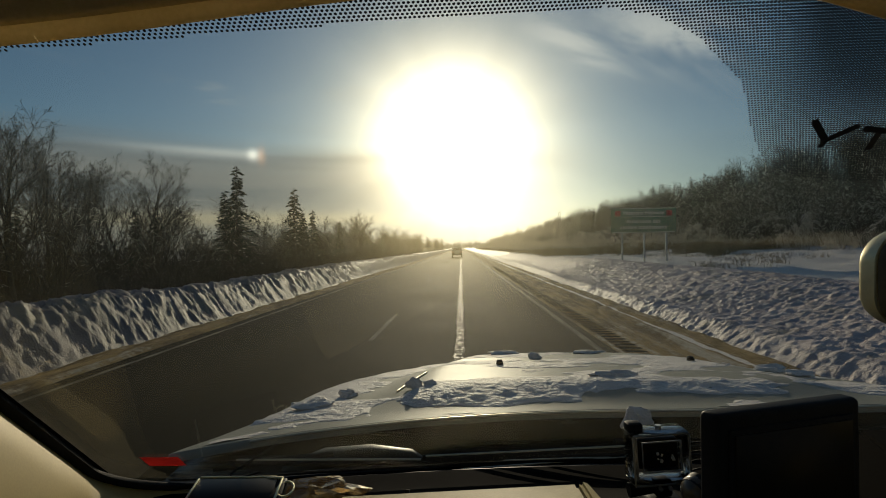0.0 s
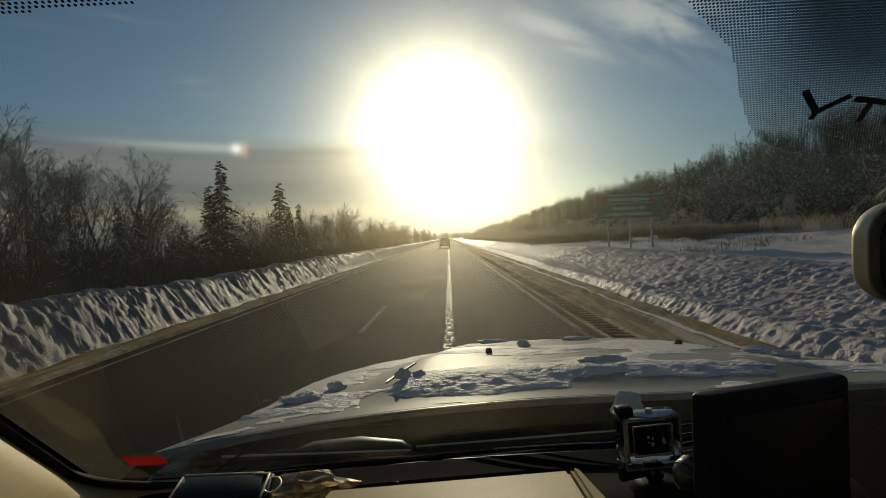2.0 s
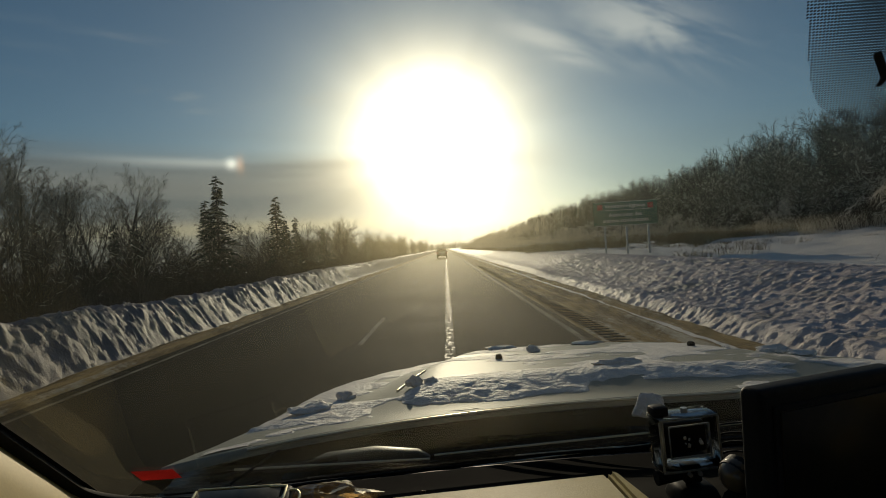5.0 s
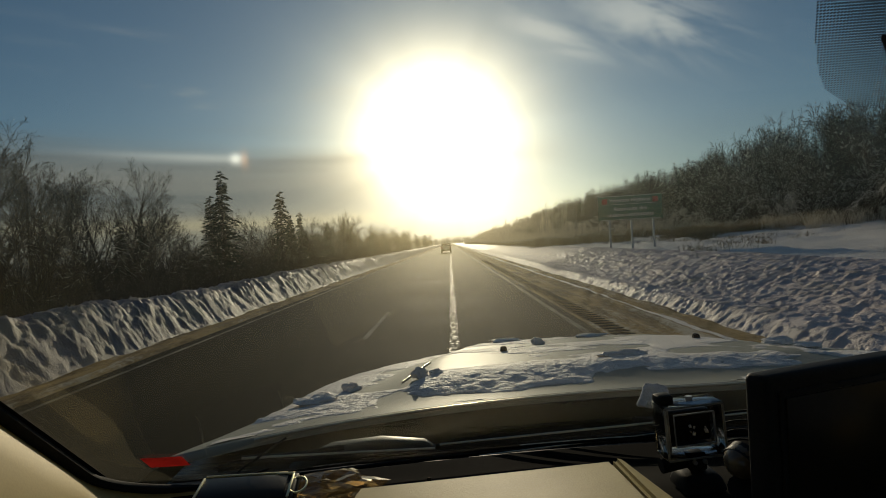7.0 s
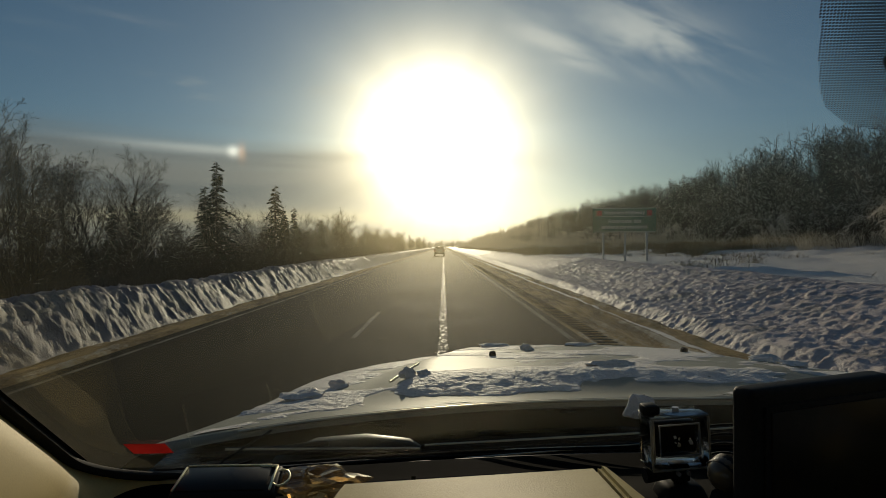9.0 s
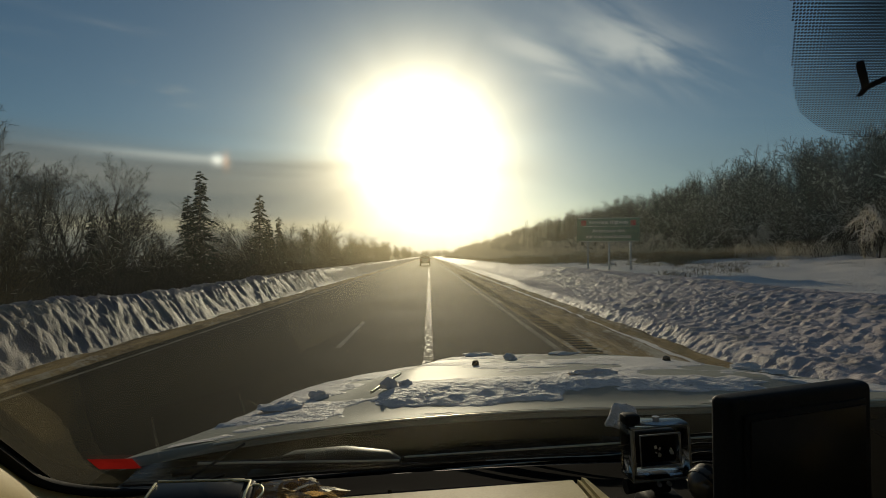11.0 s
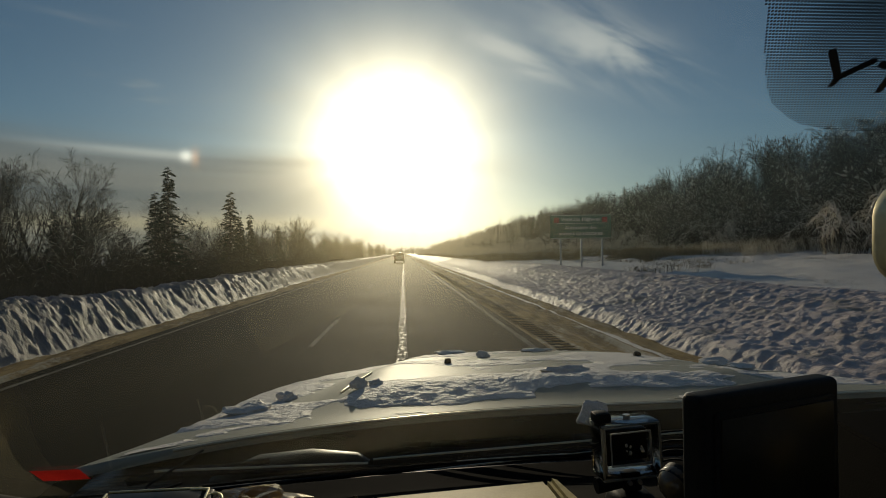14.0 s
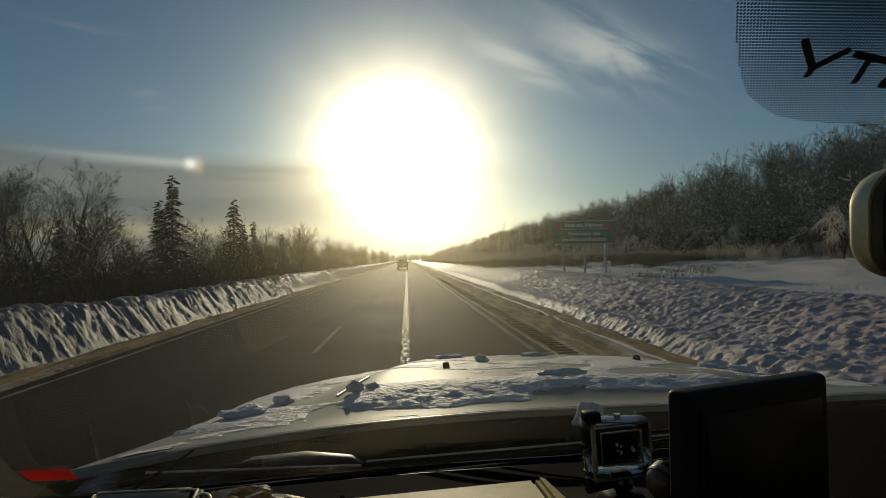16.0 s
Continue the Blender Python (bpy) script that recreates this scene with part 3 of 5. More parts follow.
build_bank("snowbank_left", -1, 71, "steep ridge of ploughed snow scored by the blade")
build_bank("snowbank_right", 1, 83, "broad slope of lumpy broken ploughed snow")


# ---------------------------------------------------------------- trees
def prisms(segments, sides=3):
    """Tapered prisms for rows (start, end, radius, radius)."""
    P0 = np.array([s[0] for s in segments], float)
    P1 = np.array([s[1] for s in segments], float)
    R = np.array([[s[2], s[3]] for s in segments], float)
    d = P1 - P0
    d /= np.linalg.norm(d, axis=1, keepdims=True) + 1e-9
    ref = np.where(np.abs(d[:, 2:3]) > 0.9, [[1.0, 0, 0]], [[0, 0, 1.0]])
    a = np.cross(d, ref)
    a /= np.linalg.norm(a, axis=1, keepdims=True) + 1e-9
    b = np.cross(d, a)
    ang = np.arange(sides) * 2 * np.pi / sides
    ring = np.cos(ang)[None, :, None] * a[:, None] + np.sin(ang)[None, :, None] * b[:, None]
    V = np.concatenate([P0[:, None] + ring * R[:, 0, None, None], P1[:, None] + ring * R[:, 1, None, None]], 1)
    base = (np.arange(len(segments)) * 2 * sides)[:, None, None]
    k = np.arange(sides)
    quad = np.stack([k, (k + 1) % sides, (k + 1) % sides + sides, k + sides], -1)[None]
    return V.reshape(-1, 3), (base + quad).reshape(-1, 4)


def mesh_from(name, V, F, mat, parent, label="", smooth=False):
    me = bpy.data.meshes.new(name)
    me.from_pydata(V.tolist(), [], F.tolist())
    me.materials.append(mat)
    if smooth:
        me.polygons.foreach_set("use_smooth", [True] * len(me.polygons))
    me.update()
    ob = new(name, me)
    ob.parent = parent
    return tagged(ob, label)


FINE = [0.004]                              # the thinnest twig
BEND = [0.5]                                # how crooked branches are


def grow(rng, start, way, length, radius, level, out, plan):
    """A bent branch with side branches; out[level] collects its pieces."""
    children, spread, lift, droop = plan[level]
    n = max(2, 5 - level)
    p, d, r = np.array(start, float), np.array(way, float), radius
    pieces = []
    for k in range(n):
        d = d + rng.normal(0, BEND[0] * (0.13 + 0.05 * level), 3) + np.array([0, 0, lift - droop * (k / n)])
        d /= np.linalg.norm(d)
        q = p + d * length / n
        r2 = radius * (1 - 0.82 * (k + 1) / n)
        pieces.append((p, q, r, max(r2, FINE[0])))
        p, r = q, max(r2, FINE[0])
    out[level].extend(pieces)
    if level + 1 >= len(plan):
        return
    for c in range(children):
        t = (c + rng.random()) / children
        t = 0.28 + 0.72 * t if level == 0 else 0.15 + 0.85 * t
        a, b, ra, rb = pieces[min(n - 1, int(t * n))]
        f = t * n - int(min(n - 1, int(t * n)))
        s = a + (b - a) * f
        main = (b - a) / np.linalg.norm(b - a)
        side = rng.normal(0, 1, 3)
        side -= main * (side @ main)
        side /= np.linalg.norm(side)
        w = main * math.cos(spread) + side * math.sin(spread)
        size = length * (0.62 - 0.30 * t) * rng.uniform(0.75, 1.2)
        grow(rng, s, w, size, max(FINE[0] * 1.2, (ra + (rb - ra) * f) * 0.6), level + 1, out, plan)


def bare_tree(seed, height, plan, thick, lean=0.0, stems=1, frosted=0.0, lumps=0, name="bare_tree"):
    """A leafless tree: trunk, crown of limbs and twigs, and where wanted frost and snow on the twigs."""
    rng = np.random.default_rng(seed)
    tree = empty(name)
    out = [[] for _ in plan]
    for s in range(stems):
        off = rng.normal(0, 0.12 if stems > 1 else 0, 2)
        grow(rng, (off[0], off[1], -0.3), (rng.normal(0, 0.12 + lean), rng.normal(0, 0.12 + lean), 1.0), height * rng.uniform(0.85, 1.0), thick, 0, out, plan)
    V, F = prisms(out[0], 7)
    mesh_from("trunk", V, F, M["bark"], tree, smooth=True)
    limbs = [s for level in out[1:-1] for s in level]
    twigs = out[-1]
    white = [s for s in twigs if rng.random() < frosted]
    dark = limbs + [s for s in twigs if rng.random() >= frosted]
    V, F = prisms(dark, 3)
    tagged(mesh_from("crown", V, F, M["twig"], tree), kind="stuff")
    if white:
        V, F = prisms(white, 3)
        tagged(mesh_from("frost", V, F, M["frost"], tree, "frosted twigs"), kind="stuff")
    if lumps:
        boughs = out[-2] + out[-3]
        pick = rng.choice(len(boughs), min(lumps, len(boughs)), replace=False)
        load = []
        for k in pick:
            a, b = boughs[k][0], boughs[k][1]
            up = np.array([0, 0, 0.03])
            r = rng.uniform(0.03, 0.10)
            load += [(a + up * 0.3, (a + b) / 2 + up, r * 0.5, r), ((a + b) / 2 + up, b + up * 0.3, r, r * 0.25)]
        vs, fs = prisms(load, 4)
        tagged(mesh_from("snow_load", np.array(vs), np.array(fs), M["load"], tree, "snow lying along the boughs", True), kind="stuff")
    return tree


def spruce(seed, height, snow=0.25):
    rng = np.random.default_rng(seed)
    tree = empty("spruce")
    V, F = prisms([((0, 0, -0.3), (0, 0, height * 0.6), height * 0.018, height * 0.009), ((0, 0, height * 0.6), (0, 0, height), height * 0.009, 0.01)], 7)
    mesh_from("trunk", V, F, M["bark"], tree, smooth=True)
    vs, fs, wv, wf, stems = [], [], [], [], []
    z = height * 0.06
    while z < height * 0.985:
        t = z / height
        reach = height * 0.17 * (1 - t) ** 0.8 * rng.uniform(0.6, 1.25) + 0.06
        count = int(rng.integers(8, 12)) if t < 0.9 else 4
        for c in range(count):
            a, z0 = rng.uniform(0, 2 * math.pi), z + height * rng.uniform(-0.022, 0.022)
            ray, L = np.array([math.cos(a), math.sin(a), 0]), reach * rng.uniform(0.45, 1.2)
            side = np.array([-ray[1], ray[0], 0])
            n = max(3, int(L / 0.16))
            last = np.array([0, 0, z0])
            for k in range(n):
                f = (k + 1) / n
                p = np.array([0, 0, z0]) + ray * L * f + np.array([0, 0, 0.12 * L * f - 0.42 * L * f * f])
                stems.append((last, p, 0.012, 0.008))
                for s in (-1, 1):
                    w = (0.12 + 0.30 * L * (1 - f * 0.75)) * rng.uniform(0.5, 1.0)
                    tip = p + side * s * w + ray * w * 0.7 + np.array([0, 0, -0.35 * w + rng.normal(0, 0.03)])
                    mid = (p + tip) / 2
                    th = 0.07 + 0.05 * rng.random()
                    into, where = (wv, wf) if rng.random() < snow else (vs, fs)
                    o = len(into)
                    up = 0.03 if into is wv else 0.0
                    into += [p + (0, 0, up), mid + ray * th + (0, 0, up), tip + (0, 0, up), mid - ray * th + (0, 0, up), mid + np.array([0, 0, 0.04 + up])]
                    where += [(o, o + 1, o + 4), (o + 1, o + 2, o + 4), (o + 2, o + 3, o + 4), (o + 3, o, o + 4)]
                last = p
        z += height * rng.uniform(0.026, 0.044)
    V, F = prisms(stems, 3)
    tagged(mesh_from("branches", V, F, M["bark"], tree), kind="stuff")
    tagged(mesh_from("crown", np.array(vs), np.array(fs), M["needles"], tree), kind="stuff")
    if wv:
        tagged(mesh_from("snow_load", np.array(wv), np.array(wf), M["snow"], tree, "snow lying on the boughs", True), kind="stuff")
    return tree


def plant(kinds, x, y, rng, size=1.0, label="", group="", sink=0.0, category="tree"):
    """A copy of one of the kinds, standing on the land."""
    ob = kinds[int(rng.integers(len(kinds)))]
    z = float(land(np.array([x]), np.array([y]))[0]) - sink
    c = copy_thing(ob, pose(x, y, z, 0, 0, float(rng.uniform(0, 360))) @ Matrix.Scale(size, 4))
    return tagged(c, label, category, group)


def drop_kinds(kinds):
    for k in kinds:
        for o in (*k.children_recursive, k):
            bpy.data.objects.remove(o)


rng = np.random.default_rng(5)
TALL = [(13, 0.62, 0.07, 0.0), (7, 0.6, 0.07, 0.0), (5, 0.65, 0.05, 0.0), (3, 0.7, 0.04, 0.02), (0, 0, 0.0, 0.04)]
BUSH = [(13, 0.55, 0.08, 0.0), (9, 0.7, 0.07, 0.12), (7, 0.7, 0.03, 0.2), (0, 0, 0.0, 0.3)]
THIN = [(12, 0.45, 0.08, 0.0), (6, 0.55, 0.06, 0.0), (4, 0.6, 0.03, 0.02), (0, 0, 0, 0.03)]

# The tall bare group beyond the left bank
FINE[0] = 0.0075
tall = [bare_tree(100 + k, 9.6, TALL, 0.20, lean=0.0, frosted=0.04) for k in range(5)]
for x, y, s in ((-17.6, 21.2, 0.95), (-19.4, 22.8, 1.0), (-21.6, 21.0, 1.05), (-24.0, 25.0, 1.0), (-19.5, 28.0, 0.9), (-26.0, 23.0, 1.05),
                (-22.0, 29.0, 1.0), (-28.5, 28.0, 1.1), (-18.4, 24.0, 0.8), (-23.0, 22.5, 0.95), (-31.0, 33.0, 1.2), (-27.0, 36.0, 1.1), (-16.2, 26.0, 0.75), (-20.0, 33.0, 0.95), (-23.5, 41.0, 1.0), (-18.5, 44.0, 0.8), (-21.5, 49.0, 0.9), (-17.0, 33.0, 0.62)):
    plant(tall, x, y, rng, s * 0.78, "tall bare broadleaf tree with frosted twig tips behind the bank", "bare trees")
drop_kinds(tall)

thin = [bare_tree(140 + k, 5.0, THIN, 0.06, lean=0.02, stems=2, frosted=0.12, name="sapling") for k in range(5)]
for k in range(80):
    y = 16 + 150 * rng.random() ** 1.3
    x = -10.5 - rng.random() * (6 + 0.18 * y)
    plant(thin, x, y, rng, rng.uniform(0.45, 0.95) * (1.25 if y > 70 else 0.9), "thin leafless sapling among brush", "saplings")
for k in range(120):
    y = 60 + 275 * rng.random()
    plant(thin, -11 - rng.random() * 26, y, rng, rng.uniform(0.75, 1.6), "thin leafless sapling among brush", "saplings")
drop_kinds(thin)

FINE[0] = 0.004
firs = [spruce(170 + k, 6.0, 0.05) for k in range(3)]
for x, y, s in ((-15.6, 27.5, 0.85), (-14.9, 36.0, 1.42), (-16.8, 38.5, 1.2), (-13.2, 43.0, 1.3), (-18.5, 30.5, 0.9), (-20.5, 24.5, 0.85), (-13.6, 47.0, 0.95), (-15.0, 55.0, 1.15), (-17.5, 60.0, 1.2), (-15.6, 70.0, 1.1), (-12.0, 84.0, 0.85), (-27.0, 36.0, 0.75), (-14.5, 120.0, 1.1)):
    plant(firs, x, y, rng, s, "dark green spruce dusted with snow", "spruces")
for x, y, s in ((44, 62, 1.5), (40, 95, 1.4), (36, 150, 1.5), (47, 130, 1.5)):
    plant(firs, x, y, rng, s, "dark green spruce dusted with snow", "spruces")
drop_kinds(firs)

# The wooded hill beyond the right field
FINE[0], BEND[0] = 0.011, 1.1
bush = [bare_tree(200 + k, 7.4, BUSH, 0.09, lean=0.08, stems=2, frosted=0.28, lumps=85, name="hill_tree") for k in range(7)]
broom = [bare_tree(230 + k, 7.6, THIN, 0.06, lean=0.03, stems=3, frosted=0.1, name="hill_tree") for k in range(4)]
FINE[0], BEND[0] = 0.004, 0.5
for row, (x0, n, s0) in enumerate(((31, 44, 0.62), (36, 60, 0.92), (42, 70, 1.12), (48, 66, 1.2))):
    for k in range(n):
        y = 12 + (k + rng.random()) ** 1.22 * 1.55 * (76 / n)
        plant(bush if row < 2 or rng.random() < 0.35 else broom, x0 + rng.normal(0, 1.6), y, rng, s0 * (rng.uniform(0.75, 1.15) if row < 2 else rng.uniform(0.9, 1.1)), "leafless roadside tree bent under frost and snow", "trees on the hill", 0.5)
drop_kinds(bush + broom)


def arched_sapling(seed, span):
    """Young stems bowed over by ice: arcs from one foot, with hanging frosted twigs."""
    r = np.random.default_rng(seed)
    tree = empty("arched_sapling")
    stem, hang, load = [], [], []
    for s in range(7):
        way, wide, tall = r.uniform(0, 2 * math.pi), span * r.uniform(0.35, 1.0), span * r.uniform(0.4, 0.95)
        along = np.array([math.cos(way), math.sin(way), 0])
        end = r.uniform(0.6, 0.9)
        arc = [along * wide * (1 - math.cos(a)) * 0.5 + np.array([0.1 * math.sin(3 * a), 0, tall * math.sin(a) - 0.2]) for a in np.linspace(0, math.pi * end, 12)]
        stem += [(a, b, 0.04 * (1 - k / 13), 0.04 * (1 - (k + 1) / 13)) for k, (a, b) in enumerate(zip(arc, arc[1:]))]
        load += [(a + (0, 0, 0.03), b + (0, 0, 0.03), 0.028, 0.025) for a, b in zip(arc[5:], arc[6:-1])]
        for k in range(30):
            f = r.uniform(0.35, 1.0) * (len(arc) - 1.001)
            p = arc[int(f)] + (arc[int(f) + 1] - arc[int(f)]) * (f - int(f))
            L = span * r.uniform(0.08, 0.2)
            m = p + r.normal(0, 0.06, 3) * span + along * 0.06 * span
            q = m + np.array([r.normal(0, 0.25), r.normal(0, 0.25), -0.8]) * L + along * 0.5 * L
            hang += [(p, m, 0.014, 0.011), (m, q, 0.012, 0.008)]
            if k % 3 == 0:
                load += [(p + (0, 0, 0.02), m + (0, 0, 0.03), 0.035, 0.028), (m + (0, 0, 0.03), m + (q - m) * 0.5, 0.028, 0.01)]
    V, F = prisms(stem, 6)
    mesh_from("trunk", V, F, M["bark"], tree, smooth=True)
    V, F = prisms(hang, 3)
    tagged(mesh_from("crown", V, F, M["frost"], tree, "hanging frosted twigs"), kind="stuff")
    V, F = prisms(load, 4)
    tagged(mesh_from("snow_load", V, F, M["snow"], tree, "snow lying along the twigs"), kind="stuff")
    return tree


arcs = [arched_sapling(300 + k, 3.2) for k in range(5)]
for k in range(95):
    plant(arcs, rng.uniform(25.0, 40.0), 16 + 110 * rng.random() ** 1.2, rng, rng.uniform(0.6, 1.35), "sapling bowed to the ground under ice and snow", "bowed saplings")
drop_kinds(arcs)


def far_woods(name, seed, spots, label):
    """Distant woods: many thin forked stems in one mesh."""
    r = np.random.default_rng(seed)
    segs = []
    for x, y, h in spots:
        z = float(land(np.array([x]), np.array([y]))[0])
        w = 0.03 + y * 0.00016
        segs.append(((x, y, z), (x, y, z + h), w * 1.6, w * 0.5))
        for k in range(13):
            f = r.uniform(0.1, 0.95)
            a, L = r.uniform(0, 2 * math.pi), h * 0.42 * (1.05 - f)
            segs.append(((x, y, z + h * f), (x + L * math.cos(a), y + L * math.sin(a) * 0.5, z + h * f + L * r.uniform(0.4, 1.2)), w * 0.7, w * 0.3))
    V, F = prisms(segs, 3)
    me = bpy.data.meshes.new(name)
    me.from_pydata(V.tolist(), [], F.tolist())
    # Besides real frost, the pale material stands in for haze over distant trees.
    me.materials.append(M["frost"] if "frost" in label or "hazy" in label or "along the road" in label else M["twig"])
    return tagged(new(name, me), label, "woods", kind="stuff")


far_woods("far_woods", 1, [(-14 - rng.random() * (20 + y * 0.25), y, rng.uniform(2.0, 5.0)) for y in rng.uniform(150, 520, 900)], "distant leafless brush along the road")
far_woods("far_woods", 2, [(-30 - 600 * rng.random(), y, rng.uniform(4, 8)) for y in rng.uniform(480, 900, 1500)], "distant dark tree line on the plain")
far_woods("far_woods", 3, [(x, y, rng.uniform(6, 11)) for x, y in zip(rng.uniform(28, 75, 1800), rng.uniform(150, 620, 1800))], "distant frosted woods on the hill")
far_woods("far_woods", 4, [(x, y, rng.uniform(6, 10)) for x, y in zip(rng.uniform(47, 82, 1500), rng.uniform(0, 190, 1500))], "dense leafless woods on the hillside")
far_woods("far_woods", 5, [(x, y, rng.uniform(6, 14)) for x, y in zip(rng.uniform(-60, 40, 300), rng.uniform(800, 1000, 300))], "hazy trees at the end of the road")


def brush(name, spots, seed, mat, high, label, stems=9, wide=0.006):
    """Clumps of dry stalks and twigs, uncounted."""
    r = np.random.default_rng(seed)
    segs = []
    for x, y in spots:
        z = float(land(np.array([x]), np.array([y]))[0]) - 0.1
        grown = 0.35 + 1.35 * float(fbm(np.array([x * 0.21]), np.array([y * 0.10]), 3, seed + 3)[0])
        for k in range(stems):
            a, h = r.uniform(0, 2 * math.pi), high * grown * r.uniform(0.45, 1.1)
            px, py = x + r.normal(0, 0.22), y + r.normal(0, 0.22)
            bend = r.uniform(0.1, 0.75) * h
            m = (px + 0.35 * bend * math.cos(a), py + 0.35 * bend * math.sin(a), z + h * 0.6)
            w = wide + y * 0.00009
            segs.append(((px, py, z), m, w, w * 0.8))
            segs.append((m, (px + bend * math.cos(a), py + bend * math.sin(a), z + h), w * 0.8, w * 0.3))
            if k % 2:
                segs.append((m, (m[0] + r.normal(0, 0.15), m[1] + r.normal(0, 0.15), m[2] + h * 0.3), w * 0.6, w * 0.3))
    V, F = prisms(segs, 3)
    me = bpy.data.meshes.new(name)
    me.from_pydata(V.tolist(), [], F.tolist())
    me.materials.append(mat)
    return tagged(new(name, me), label, "brush", kind="stuff")


def tufted(n, x0, x1, y0, y1, seed, bare=0.46, bias=1.3):
    """Spots that gather in drifts, with open snow between."""
    r = np.random.default_rng(seed)
    x, y = x0 + (x1 - x0) * r.random(n), y0 + (y1 - y0) * r.random(n) ** bias
    keep = fbm(x * 0.16, y * 0.09, 3, seed) > bare
    return list(zip(x[keep].tolist(), y[keep].tolist()))


brush("dry_grass", tufted(6200, 19.0, 31.0, 42, 190, 11, 0.42), 11, M["reed"], 0.95, "tall dry yellow grass standing out of the snow")
brush("dry_grass", tufted(3400, 9.5, 24.0, 60, 210, 12, 0.42), 12, M["reed"], 0.95, "tall dry yellow grass standing out of the snow")
brush("dry_grass", tufted(3600, 7.5, 17.0, 48, 300, 27, 0.30), 27, M["reed"], 0.8, "tall dry yellow grass standing out of the snow")
brush("undergrowth", tufted(1500, 12.0, 30.0, 60, 260, 28, 0.36), 28, M["frost"], 1.6, "frosted shrubs at the foot of the hill", 9, 0.009)
brush("dry_grass", tufted(500, 13.0, 24.0, 16, 60, 13, 0.50), 13, M["reed"], 0.26, "short dry stalks poking through the snow", 4, 0.003)
brush("undergrowth", tufted(900, 8.5, 20.0, 70, 330, 41, 0.34), 41, M["frost"], 2.6, "pale frosted shrubs between the bank and the hill", 9, 0.010)
brush("undergrowth", tufted(800, 11.5, 22.0, 24, 95, 43, 0.47), 43, M["reed"], 0.45, "scattered dry bushes standing in the snowfield", 9, 0.006)
brush("undergrowth", tufted(2200, 24.0, 34.0, 8, 160, 19, 0.45), 19, M["frost"], 1.25, "frosted shrubs at the foot of the hill", 9, 0.007)
brush("undergrowth", [(27 + 8 * rng.random(), y) for y in 8 + 150 * rng.random(600) ** 1.3], 14, M["twig"], 1.4, "tangled leafless undergrowth at the foot of the hill", 10, 0.008)
brush("undergrowth", [(-9.2 - 13 * rng.random() ** 1.2, y) for y in 7 + 120 * rng.random(3400) ** 1.3], 15, M["twig"], 2.0, "dark leafless undergrowth behind the bank", 10, 0.007)
brush("undergrowth", [(-18 - 26 * rng.random(), y) for y in 14 + 60 * rng.random(1300)], 18, M["twig"], 2.6, "tall dark leafless thicket behind the bank", 9, 0.012)
brush("undergrowth", [(-24 - 40 * rng.random(), y) for y in 15 + 140 * rng.random(1500)], 16, M["twig"], 1.9, "dark leafless undergrowth behind the bank", 8, 0.01)
brush("undergrowth", [(-20 - 260 * rng.random(), y) for y in 30 + 420 * rng.random(3500)], 17, M["twig"], 2.2, "dark leafless scrub covering the plain", 6, 0.014)
brush("undergrowth", tufted(2600, 30.0, 47.0, 8, 165, 23, 0.30), 23, M["twig"], 2.8, "dense leafless thicket between the trees on the hill", 9, 0.012)


# ---------------------------------------------------------------- road sign
def text_mesh(words, size, name, mat, parent, at, turn):
    data = bpy.data.curves.new(name, "FONT")
    data.body, data.size, data.align_x, data.align_y = words, size, "CENTER", "CENTER"
    data.extrude = 0.003
    tmp = new(name, data)
    me = bpy.data.meshes.new_from_object(tmp.evaluated_get(bpy.context.evaluated_depsgraph_get()))
    bpy.data.objects.remove(tmp)
    me.materials.clear()
    me.materials.append(mat)
    ob = new(name, me)
    ob.parent = parent
    ob.matrix_local = pose(*at, *turn)
    return ob


def build_sign(x, y):
    z = float(land(np.array([x]), np.array([y]))[0])
    sign = tagged(empty("highway_sign", (x, y, z), (0, 0, -4)), "large green bilingual highway sign on three steel posts", "road sign")
    part("panel", box((4.1, 0.04, 1.62), (0, 0, 2.75), 0.012), M["sign"], sign)
    for dx in (-1.35, 0.05, 1.45):
        part("post", box((0.11, 0.11, 2.9), (dx, 0.08, 1.35), 0.01), M["steel"], sign)
    for dz in (2.2, 3.3):
        part("rail", box((3.9, 0.05, 0.08), (0, 0.05, dz), 0.006), M["steel"], sign)
    for w, h, dz in ((3.95, 0.03, 3.52), (3.95, 0.03, 1.98), (3.3, 0.02, 2.98)):
        part("border", box((w, 0.01, h), (0, -0.024, dz)), M["white"], sign)
    for dx in (-1.62, 1.62):
        part("emblem", box((0.34, 0.012, 0.34), (dx, -0.024, 3.2), 0.004), M["tail"], sign, "dark red flower emblem as a plain shape")
    for words, dz in (("Veterans Highway", 3.24), ("Autoroute des", 2.68), ("anciens combattants", 2.3)):
        text_mesh(words, 0.36, "lettering", M["white"], sign, (0, -0.024, dz), (90, 0, 0))
    return sign


build_sign(11.9, 36.0)


